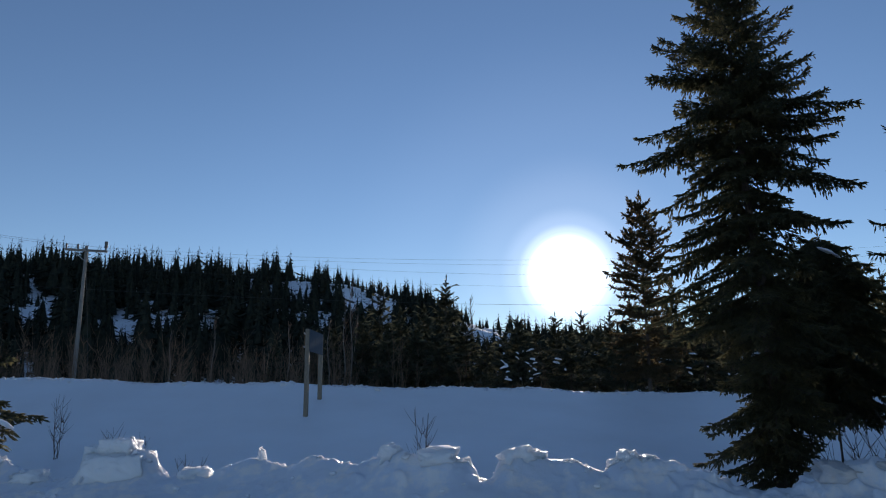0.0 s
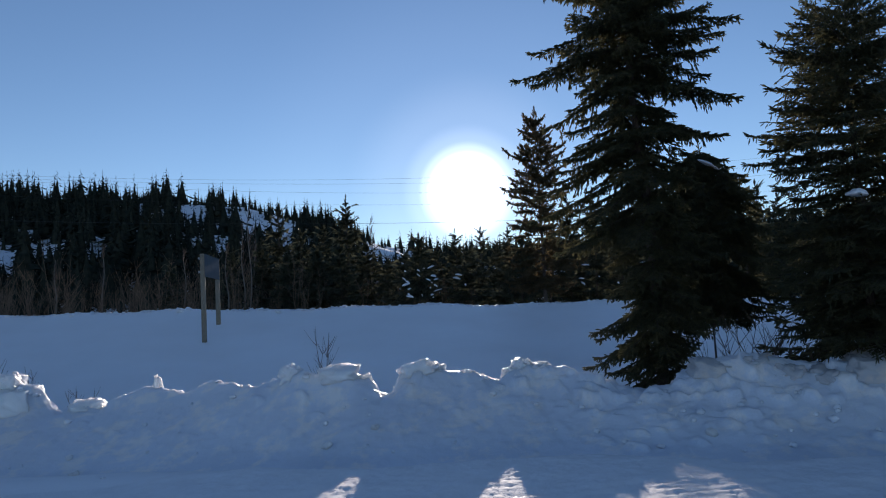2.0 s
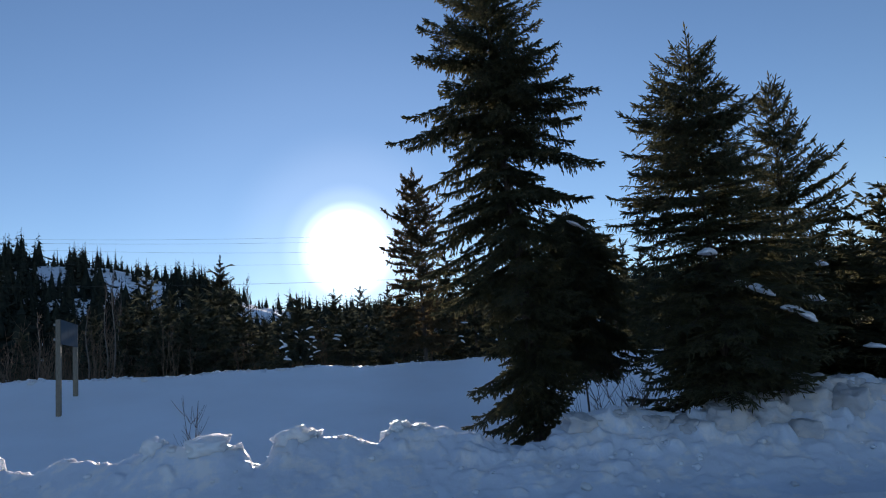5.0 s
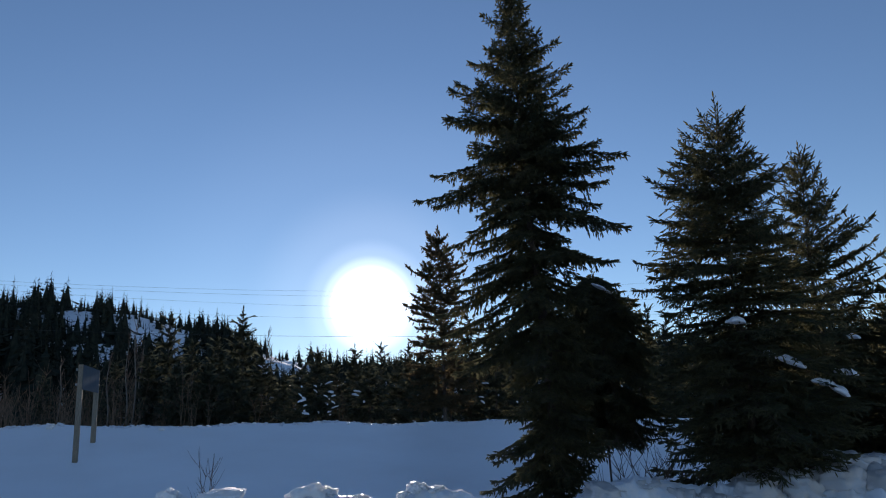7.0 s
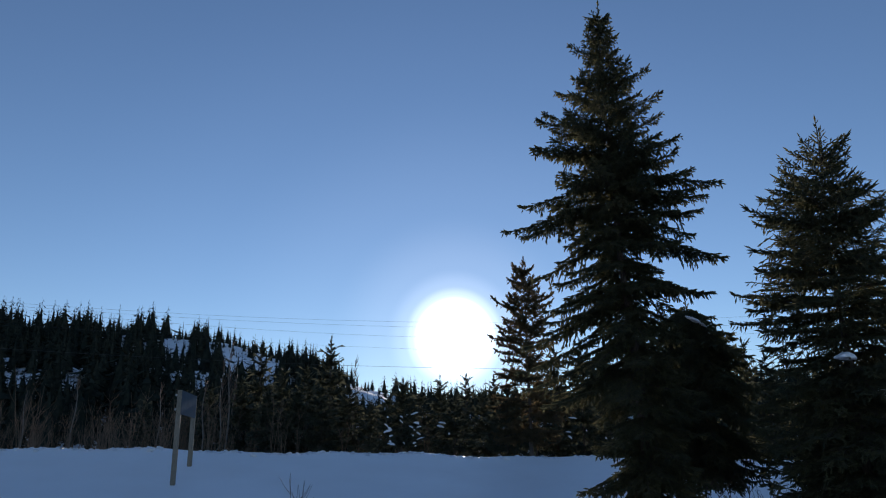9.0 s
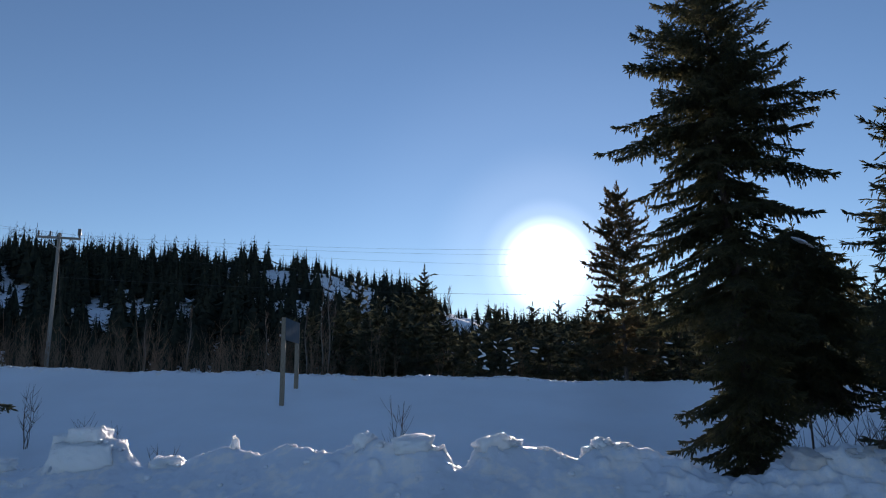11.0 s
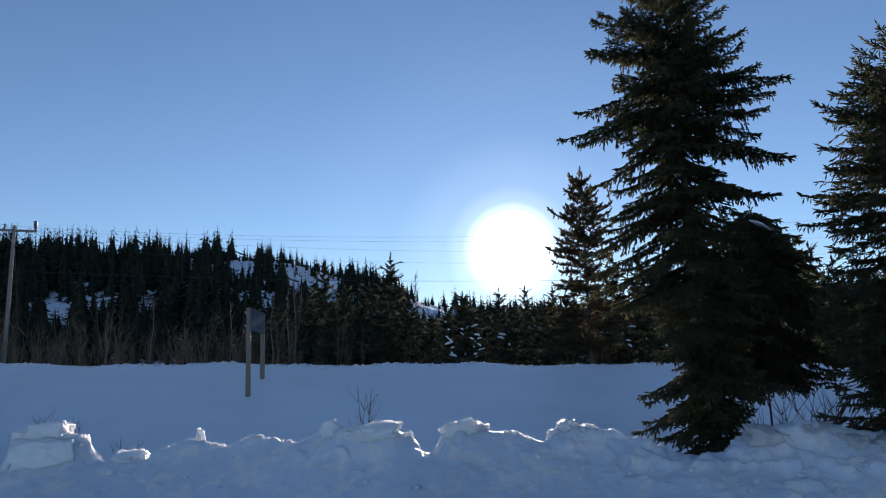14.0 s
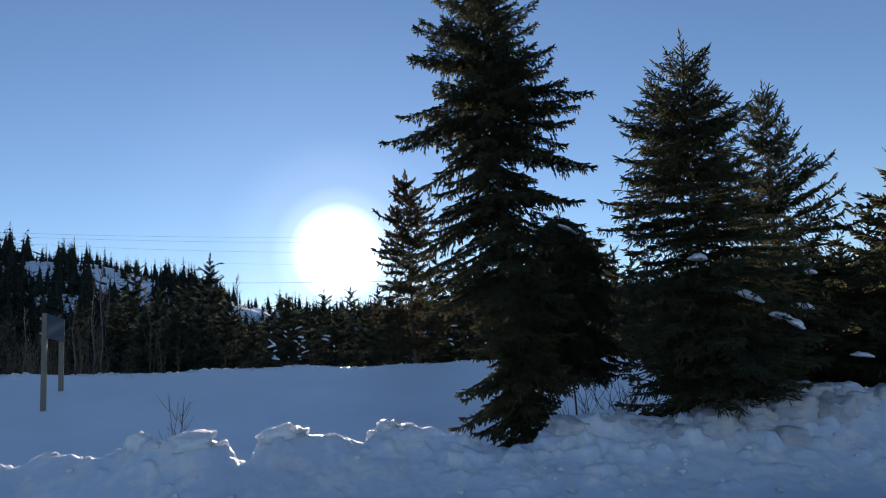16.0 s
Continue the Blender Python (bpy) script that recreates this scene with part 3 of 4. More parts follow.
    nv, _ = lay_sprigs(template, at, way, size, roll)
    nv = np.concatenate([nv, np.array(veil).reshape(-1, 3)])
    return tubes(trunk, 8), tubes(limbs, 3), (nv, np.arange(len(nv)).reshape(-1, 3))


def tree_thing(name, arrays, needles, label, group=""):
    (tv, tf), (lv, lf), (nv, nf) = arrays
    root = new(name)
    sides = np.concatenate([tf, lf + len(tv)])
    child("trunk", mesh_from("trunk", np.concatenate([tv, lv]), sides, BARK, True), root)
    child("crown", mesh_from("crown", nv, nf, needles), root)
    return tagged(root, label, "conifer", group)


def spruce(seed, base, top, view, left, right, pitch, template, size, gap=0.06, whorl=0.20, per=6, hang=0.5, spray=0.34, lean=((0, 20), (0, 0)), boughs=(), bare=0.10, fringe=0.6, stiff=0.0, thick=0.011, fill=1.0, spread=(0.62, 1.0), heart=70, core=0.5):
    """A spruce built limb by limb. left and right: the crown's reach on the two sides as seen along the bearing view, at heights over the yard.
    pitch: how steeply the limbs rise, at those heights. boughs: single limbs (reach, negative to the left, and the height of the tip)."""
    r = random.Random(seed)
    limbs, at, way, scale, roll = [], [], [], [], []
    side_way = np.array((math.cos(radians(view)), -math.sin(radians(view)), 0))
    up = np.array((0, 0, 1.0))
    def axis(z):
        return side_way * (float(np.interp(z, *lean)) + 0.012 * math.sin(z * 2.1 + seed)) + np.array((0, 0.012 * math.sin(z * 1.7 + seed), z - base))
    def put(p, d, length):
        at.append(p), way.append(d + np.array((r.uniform(-1, 1), r.uniform(-1, 1), r.uniform(-1, 1))) * 0.12), scale.append(length * r.uniform(0.85, 1.2)), roll.append(r.uniform(0, 6.28))
    def twig(p, d, length, droop, wood=True):
        # needle-clad twig with side shoots, bending under its weight
        d = d / np.linalg.norm(d)
        n = max(1, int(round(length / (0.72 * size))))
        q, first = p, p
        flat = np.cross(d, up)
        flat /= np.linalg.norm(flat) + 1e-9
        for k in range(n):
            put(q, d, size)
            if k or n == 1:
                for sgn in (-1, 1):
                    if r.random() < 0.75:
                        put(q, d * 0.8 + sgn * flat * r.uniform(0.45, 0.9) + up * (r.uniform(-0.35, 0.1) - 0.5 * droop + stiff * 0.5), size * 0.9)
            if fringe and r.random() < fringe:
                put(q + d * size * r.uniform(0.1, 0.6), d * 0.35 + flat * r.uniform(-0.5, 0.5) - up * r.uniform(0.5, 1.0), size * r.uniform(0.7, 1.1))
            q = q + d * 0.72 * size
            d = d + up * (-droop * 0.22 + 0.07 * stiff)
            d /= np.linalg.norm(d)
        if wood:
            limbs.append([(first, 0.0035), (q, 0.0015)])
    def limb(tip_z, az, reach, dip=0.0):
        a = radians(az)
        out, side = np.array((math.sin(a), math.cos(a), 0)), np.array((math.cos(a), -math.sin(a), 0))
        slope = math.tan(radians(float(np.interp(tip_z, *pitch)) + r.uniform(-7, 7) + dip))
        z0 = max(base + 0.1, tip_z - reach * slope)
        slope = (tip_z - z0) / reach
        arch = (0.16 if slope < 0.1 else 0.05) + r.uniform(-0.05, 0.05)
        bend = r.uniform(-0.12, 0.12)
        start = axis(z0)
        def pt(s):
            return start + reach * (out * s + side * bend * s * s + up * (slope * s + arch * s * (1 - s) * (1.4 - s) + 0.06 * max(0.0, s - 0.75) ** 2 * 8 - 0.03 * s))
        rad = 0.009 * reach + 0.004
        limbs.append([(pt(k / 6), rad * (1 - k / 6) + 0.002) for k in range(7)])
        n = max(3, int(reach * (1 - bare) / gap))
        for k in range(n + 1):
            s = min(1.0, bare + (1 - bare) * (k + r.uniform(-0.35, 0.35)) / n)
            p, fore = pt(s), pt(s + 0.04) - pt(s - 0.04)
            fore /= np.linalg.norm(fore)
            put(p, fore, size)
            put(p, fore + up * r.uniform(0.1, 0.5) + side * r.uniform(-0.4, 0.4), size * 0.8)
            width = spray * min(1.0, 0.35 + reach * 0.75) * min(1.0, 0.5 + s * 1.5) * (1.03 - s) ** 0.55 + 0.55 * size
            for sgn in (-1, 1):
                if r.random() < fill:
                    twig(p, fore * r.uniform(0.6, 1.0) + sgn * side * r.uniform(0.55, 1.0) + up * (r.uniform(-0.45, 0.15) * hang * (1.2 - s) + 0.25 * stiff), width * r.uniform(0.6, 1.2), hang * (1.15 - s) * r.uniform(0.3, 1.1))
            if hang > 0.2 and s < 0.8 and r.random() < 0.6 * fill:
                twig(p, fore * r.uniform(0.2, 0.6) + side * r.uniform(-0.5, 0.5) - up, min(0.24, 0.08 + 0.14 * reach) * r.uniform(0.4, 1.2), 0.6, False)
        twig(pt(0.96), pt(1.0) - pt(0.93) + 0.02 * reach * up, size * 1.4, 0.0)
    def reach_at(z, az):
        w = 0.5 + 0.5 * math.cos(radians(az - view - 90))
        w = w * w * (3 - 2 * w)
        return (1 - w) * float(np.interp(z, *left)) + w * float(np.interp(z, *right))
    z, turn = left[0][0], 0.0
    while z < top - 0.22:
        n = per if z < base + 0.72 * (top - base) else max(4, per - 1)
        turn += 37.0
        for b in range(n):
            az = turn + b * 360 / n + r.uniform(-16, 16)
            zz = z + r.uniform(-0.5, 0.5) * whorl
            limb(zz, az, max(0.10, reach_at(zz, az) * r.uniform(*spread)))
        z += whorl * (0.85 + 0.3 * r.random()) * (0.6 if z < base + 1.4 else 1.0 if z < base + 0.6 * (top - base) else 0.78)
    # short twigs that fill the heart of the crown
    for _ in range(int((top - base) * heart)):
        zz, az = r.uniform(left[0][0], top - 0.8), r.uniform(0, 360)
        out = np.array((math.sin(radians(az)), math.cos(radians(az)), 0))
        twig(axis(zz) + out * reach_at(zz, az) * r.uniform(0.05, core), out + up * r.uniform(-0.8, 0.3), 0.22, hang * 0.6, False)
    for reach, tip_z in boughs:
        limb(tip_z, view + (90 if reach > 0 else -90) + r.uniform(-14, 14), abs(reach))
    # the leader with its short side shoots
    for k in range(10):
        zz = top - 0.30 + 0.30 * k / 10
        put(axis(zz), up * 1.2 + np.array((math.sin(k * 2.4), math.cos(k * 2.4), 0)), size * (1.2 - 0.06 * k))
    put(axis(top - 0.04), up, size * 1.3), put(axis(top - 0.12), up, size)
    n = 16
    trunk = [[(axis(base + (top - base) * k / n), max(0.005, thick * (top - base) * (1 - k / n) ** 0.9)) for k in range(n + 1)]]
    nv, nf = lay_sprigs(template, at, way, scale, roll)
    return tubes(trunk, 8), tubes(limbs, 3), (nv, nf)


NEAR_SPRIG = sprig(9, 0.19, 0.075, 3, body=0.12)
DROOP_SPRIG = sprig(7, 0.26, 0.06, 4, body=0.12)
STIFF_SPRIG = sprig(9, 0.20, 0.045, 6, 55, body=0.085)

# the tall spruce: crown reach to either side, at heights over the yard
TALL_LEFT = ((0.5, 0.73, 1.3, 1.6, 2.0, 2.5, 3.1, 3.6, 3.8, 4.05, 4.3, 4.5, 4.72, 5.1, 5.42, 5.7, 6.0, 6.15, 6.37, 6.56, 6.75, 6.94, 7.15, 7.35, 7.6, 7.9, 8.2),
             (0.6, 0.9, 0.8, 0.65, 0.9, 1.4, 1.42, 1.25, 0.98, 1.16, 1.05, 1.05, 1.45, 1.26, 0.82, 0.75, 1.06, 0.85, 0.95, 0.85, 0.5, 0.65, 0.45, 0.12, 0.34, 0.10, 0.03))
TALL_RIGHT = ((0.55, 0.9, 1.2, 2.0, 3.0, 3.5, 3.7, 4.05, 4.18, 4.4, 4.6, 4.9, 5.16, 5.42, 5.6, 5.91, 6.1, 6.26, 6.45, 6.64, 6.8, 7.07, 7.3, 7.65, 7.9, 8.2),
              (0.35, 0.65, 0.75, 0.95, 1.05, 0.85, 1.0, 0.7, 1.25, 0.9, 1.0, 1.05, 1.25, 1.0, 0.85, 0.88, 0.6, 0.68, 0.5, 0.7, 0.45, 0.58, 0.25, 0.26, 0.10, 0.03))
root = tree_thing("spruce_tree", spruce(21, 0.30, 8.27, 23.75, TALL_LEFT, TALL_RIGHT, ((0.5, 1.5, 3.0, 4.2, 5.2, 6.0, 6.8, 7.6), (-22, -20, -20, -16, -4, 14, 26, 34)), DROOP_SPRIG, 0.088, gap=0.060, per=7, whorl=0.215, hang=0.48, spray=0.31, fringe=0.5, spread=(0.48, 0.93),
    lean=((0.3, 3.0, 4.4, 6.0, 8.2), (0.0, -0.04, -0.12, -0.17, -0.16)),
    boughs=((1.35, 5.16), (1.33, 4.18), (1.22, 4.22), (1.05, 3.70), (0.95, 3.74), (0.9, 5.91), (0.76, 6.64), (0.70, 6.26), (0.62, 7.07), (1.05, 4.8), (1.0, 4.58), (1.2, 5.1), (1.02, 5.42), (0.87, 5.6), (-0.40, 7.6), (-0.67, 6.94), (-0.95, 6.37), (-0.88, 6.56), (-1.1, 6.02), (-1.0, 5.98), (-1.28, 5.1), (-1.5, 4.72), (-1.35, 4.74), (-1.15, 4.05), (-1.1, 3.6), (-1.4, 3.1), (-1.5, 2.75), (-1.45, 2.5), (-1.2, 2.3), (-0.9, 0.75), (-0.82, 0.85), (-0.8, 1.2))),
    NEEDLES, "tall dark-green spruce standing behind the snow bank")
root.matrix_world = pose(*bearing(23.75, 10.0), 0.30)

BROAD_LEFT = ((0.95, 1.17, 1.7, 2.3, 2.85, 3.19, 3.54, 3.74, 4.04, 4.3, 4.5, 4.73, 4.91, 5.2, 5.48, 5.6), (0.8, 1.08, 1.2, 1.2, 1.05, 1.15, 1.05, 0.84, 0.78, 0.72, 0.85, 0.65, 0.52, 0.36, 0.12, 0.03))
BROAD_RIGHT = ((0.95, 1.2, 1.6, 2.2, 3.0, 3.6, 3.9, 4.18, 4.44, 4.57, 4.68, 4.84, 5.19, 5.32, 5.6), (0.9, 1.2, 1.5, 1.5, 1.3, 0.9, 0.72, 0.68, 0.72, 0.54, 0.5, 0.3, 0.3, 0.24, 0.03))
root = tree_thing("spruce_tree", spruce(34, 0.30, 5.58, 37.7, BROAD_LEFT, BROAD_RIGHT, ((0.9, 2.0, 3.2, 4.2, 5.2), (-16, -10, 0, 14, 36)), STIFF_SPRIG, 0.10, gap=0.062, per=8, whorl=0.17, hang=0.2, spray=0.30, stiff=0.18, fringe=0.5, spread=(0.55, 0.97), heart=170, core=0.8, lean=((0.3, 3.8, 5.6), (0.0, 0.0, 0.06)),
    boughs=((-0.85, 4.5), (-0.67, 4.73), (-0.8, 4.02), (-1.08, 3.54), (-1.15, 3.19), (0.72, 4.44), (0.52, 4.66), (0.30, 5.3))), NEEDLES, "broad dark spruce with snow lodged on its boughs")
root.matrix_world = pose(*bearing(37.7, 9.5), 0.30)

SLIM_LEFT = ((0.5, 1.2, 2.0, 3.0, 3.9, 4.4, 4.92, 5.27, 5.5), (1.3, 1.6, 1.5, 1.2, 0.7, 0.45, 0.26, 0.16, 0.03))
SLIM_RIGHT = ((0.5, 1.2, 2.0, 3.2, 3.75, 4.2, 4.39, 4.64, 4.86, 5.33, 5.5), (1.4, 1.7, 1.7, 1.3, 0.9, 0.85, 0.52, 0.42, 0.34, 0.14, 0.03))
root = tree_thing("spruce_tree", spruce(47, 0.30, 5.54, 43.3, SLIM_LEFT, SLIM_RIGHT, ((0.5, 2.0, 3.2, 4.2, 5.2), (-12, -6, 10, 30, 50)), STIFF_SPRIG, 0.125, gap=0.085, per=6, whorl=0.21, hang=0.12, spray=0.28, stiff=0.25, fringe=0.35, lean=((0.3, 3.5, 5.5), (0.0, -0.08, 0.0)),
    boughs=((0.87, 4.2), (0.95, 3.75), (0.5, 4.4), (0.4, 4.64))), NEEDLES, "slender-topped young spruce beside a broader one")
root.matrix_world = pose(*bearing(43.3, 12.0), 0.30)

root = tree_thing("spruce_tree", conifer(58, 3.9, 0.1, ((0, 0.15, 0.4, 0.7, 0.9, 1.0), (1.4, 1.7, 1.5, 0.8, 0.3, 0.05)), NEAR_SPRIG, 0.16, 0.16, per=6, lift=(45, -8), hang=0.1),
    NEEDLES, "low bushy spruce at the end of the row")
root.matrix_world = pose(*bearing(51.0, 12.0), 0.2)

DOME_LEFT = ((1.15, 2.0, 2.8, 3.2, 3.55, 3.78, 4.0, 4.12), (1.1, 1.4, 1.3, 1.1, 0.8, 0.55, 0.3, 0.1))
DOME_RIGHT = ((1.15, 2.0, 2.8, 3.2, 3.55, 3.78, 4.0, 4.12), (0.9, 1.15, 1.1, 0.98, 0.68, 0.45, 0.25, 0.1))
root = tree_thing("spruce_tree", spruce(63, 0.10, 4.2, 27.5, DOME_LEFT, DOME_RIGHT, ((1.0, 3.0, 4.0), (-24, -28, -25)), DROOP_SPRIG, 0.115, gap=0.085, per=8, whorl=0.19, hang=0.5, spray=0.34, spread=(0.7, 1.0), thick=0.005),
    NEEDLES, "rounded young spruce with a snowy top between two taller ones")
root.matrix_world = pose(*bearing(27.5, 13.0), 0.1)

root = tree_thing("spruce_tree", conifer(75, 5.6, 0.15, ((0, 0.08, 0.18, 0.3, 0.45, 0.65, 0.85, 1.0), (1.2, 1.9, 1.6, 1.5, 1.1, 0.75, 0.35, 0.05)),
    NEAR_SPRIG, 0.135, 0.13, per=7, lift=(35, -14), tier=0.34, extra=((1.72, 92, 2.4, -17), (1.7, 86, 2.2, -18), (1.68, 97, 2.3, -18), (1.6, 90, 2.3, -20), (1.55, 94, 2.1, -23), (1.45, 88, 1.9, -25), (0.85, 96, 1.2, -14))), NEEDLES, "dark spruce with a snow-laden lower bough by the bank")
root.matrix_world = pose(*bearing(-37.5, 14.5), 0.15)

YOUNG = conifer(91, 3.0, 0.05, ((0, 0.15, 0.45, 0.75, 0.92, 1.0), (1.3, 1.5, 1.3, 0.75, 0.3, 0.05)), NEAR_SPRIG, 0.17, 0.17, per=6, lift=(35, -10), hang=0.25, drape=0.16)
root = tree_thing("spruce_tree", YOUNG, NEEDLES, "low young spruce filling the gap in the row", "young spruces in the row")
root.matrix_world = pose(*bearing(36.8, 13.6), 0.05)
for az, far, s, turn in ((40.5, 13.8, 1.0, 70), (46.2, 13.6, 0.95, 150), (49.5, 13.0, 0.9, 20)):
    copy_thing(root, pose(*bearing(az, far), 0.05, 0, 0, turn)).scale = (s, s, s)

# ---------------------------------------------------------------- trees beyond the embankment
MID_SPRIG = sprig(4, 0.30, 0.10, 5, body=0.13)
KINDS = []
for seed, h, wide, per in ((101, 6.5, 1.55, 6), (102, 6.8, 1.2, 6), (103, 5.2, 1.7, 7), (104, 7.0, 0.95, 5), (105, 4.4, 1.6, 7)):
    KINDS.append((h, conifer(seed, h, 0.3, ((0, 0.12, 0.35, 0.6, 0.85, 1.0), (0.8 * wide, wide, 0.85 * wide, 0.55 * wide, 0.22 * wide, 0.05)), MID_SPRIG, 0.36, 0.52, per=per - 1, tier=0.58, wide=0.34, drape=0.35, lift=(30, -14), hang=0.2)))
MODELS = []


def mid_tree(az, far, top_el, kind, turn=0.0, label="dark spruce at the edge of the wood"):
    """A tree of that kind, so tall that its top shows top_el degrees over level."""
    x, y = bearing(az, far)
    z = float(ground_z(x, y)) - 0.15
    h, arrays = KINDS[kind]
    while len(MODELS) <= kind:
        MODELS.append(None)
    if MODELS[kind] is None:
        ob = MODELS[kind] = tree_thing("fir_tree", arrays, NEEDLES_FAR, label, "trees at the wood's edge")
    else:
        ob = copy_thing(MODELS[kind], Matrix())
        tagged(ob, label)
    s = (1.6 + far * math.tan(radians(top_el)) - z) / h
    ob.matrix_basis = pose(x, y, z, 0, 0, turn) @ Matrix.Diagonal((s, s, s, 1))


for n, row in enumerate((
        (-5.2, 42, 8.5, 3), (0.2, 43, 9.1, 1), (-1.6, 41, 6.8, 0), (-3.4, 40, 6.6, 0), (-6.4, 42, 6.0, 0), (-2.4, 38, 5.2, 2), (1.6, 40, 5.6, 2), (-0.4, 37, 5.4, 2),
        (-4.4, 38, 5.0, 2), (3.2, 38, 4.4, 4), (5.6, 31, 5.9, 2), (4.6, 33, 4.8, 4), (7.0, 36, 5.0, 4), (8.6, 38, 6.2, 1), (10.5, 41, 6.2, 3), (9.6, 34, 4.6, 4), (11.8, 36, 5.0, 0),
        (12.8, 38, 6.0, 0), (13.6, 30, 5.4, 2), (15.8, 33, 6.0, 2), (17.4, 35, 8.2, 0), (19.3, 33, 8.6, 1), (21.3, 35, 8.2, 0), (24.5, 33, 5.5, 2), (27.0, 36, 6.5, 1), (30.2, 40, 8.4, 3),
        (31.1, 42, 7.8, 3), (32.5, 40, 6.8, 0), (34.5, 36, 5.6, 2), (37.5, 38, 6.0, 0), (41, 37, 6.4, 1), (44.6, 36, 6.0, 3), (46.8, 38, 7.0, 1), (48.5, 37, 7.4, 0), (51, 38, 6.5, 0),
        (-8.6, 44, 5.6, 1), (-10.2, 45, 5.0, 0), (-13.0, 46, 4.6, 1), (-31.0, 44, 4.0, 2), (-33.5, 46, 5.5, 0))):
    mid_tree(*row, turn=n * 77.0)

# the taller pine, with upswept tufted boughs
PINE_SPRIG = sprig(12, 0.42, 0.07, 9, 70, body=0.16)
x, y = bearing(15.4, 28)
foot = float(ground_z(x, y)) - 0.1
PINE_LEFT = ((2.2, 3.0, 4.6, 5.7, 6.1, 6.8, 7.3, 7.6, 8.2, 8.7, 9.1), (1.4, 1.5, 1.25, 1.1, 1.3, 0.95, 0.9, 1.2, 0.72, 0.45, 0.15))
PINE_RIGHT = ((2.2, 3.0, 4.6, 6.6, 7.2, 7.7, 8.07, 8.6, 9.1), (1.4, 1.6, 1.4, 1.15, 0.9, 0.98, 0.85, 0.45, 0.15))
root = tree_thing("pine_tree", spruce(88, foot, 9.17, 15.4, PINE_LEFT, PINE_RIGHT, ((2.0, 4.0, 6.0, 8.0, 9.0), (-8, 2, 14, 30, 45)), PINE_SPRIG, 0.18, gap=0.12, per=5, whorl=0.32, hang=0.1, spray=0.34, stiff=0.8, fringe=0.3, bare=0.25, spread=(0.35, 1.05), heart=12,
    boughs=((-1.2, 7.6), (-1.3, 6.1), (-1.1, 5.6), (1.0, 7.7))), NEEDLES_PINE, "ragged brownish pine taller than the wood behind")
root.matrix_world = pose(x, y, foot)
# ---------------------------------------------------------------- the wooded hill


def far_tree(seed, boughs, wide):
    """A small spire of drooping boughs, one metre high: triangles of three vertices."""
    r = np.random.RandomState(seed)
    T = [[(-0.012, 0, 0), (0.012, 0, 0), (0, 0, 1)], [(0, -0.012, 0), (0, 0.012, 0), (0, 0, 1)]]
    # the packed heart of the crown
    for k in range(6):
        a, b = k * math.pi / 3, (k + 1) * math.pi / 3
        T.append([(0.42 * wide * math.cos(a), 0.42 * wide * math.sin(a), 0.02), (0.42 * wide * math.cos(b), 0.42 * wide * math.sin(b), 0.02), (0, 0, 0.78)])
    for k in range(boughs):
        f = (k + r.uniform(0, 1)) / boughs
        z = 0.06 + 0.9 * f
        a = k * 2.399963 + r.uniform(-0.4, 0.4)
        length = wide * ((1 - f) ** 1.05) * r.uniform(0.35, 1.25) + 0.008
        o, s = np.array((math.cos(a), math.sin(a), 0)), np.array((-math.sin(a), math.cos(a), 0))
        w = 0.34 * length + 0.003
        tip = o * length + np.array((0, 0, z - 0.25 * length))
        T.append([np.array((0, 0, min(0.99, z + 0.04))), tip + s * w, tip - s * w * 0.4 + o * 0.15 * length])
        T.append([np.array((0, 0, z)), tip - s * w + np.array((0, 0, -0.12 * length)), tip + s * w * 0.3])
    return np.array(T, float).reshape(-1, 3)


# snowy clearings on the hill: bearing, distance, half width in degrees, half depth in metres, and how high the trees below them may reach, in degrees
CLEARINGS = ((-5.8, 126, 3.5, 25, 6.7), (-11.2, 130, 0.9, 22, 7.6), (3.0, 124, 2.6, 40, 4.3), (-29.2, 100, 1.5, 4, 5.8), (-23.6, 80, 1.1, 4, 3.8), (-9.5, 104, 0.4, 10, 5.2))


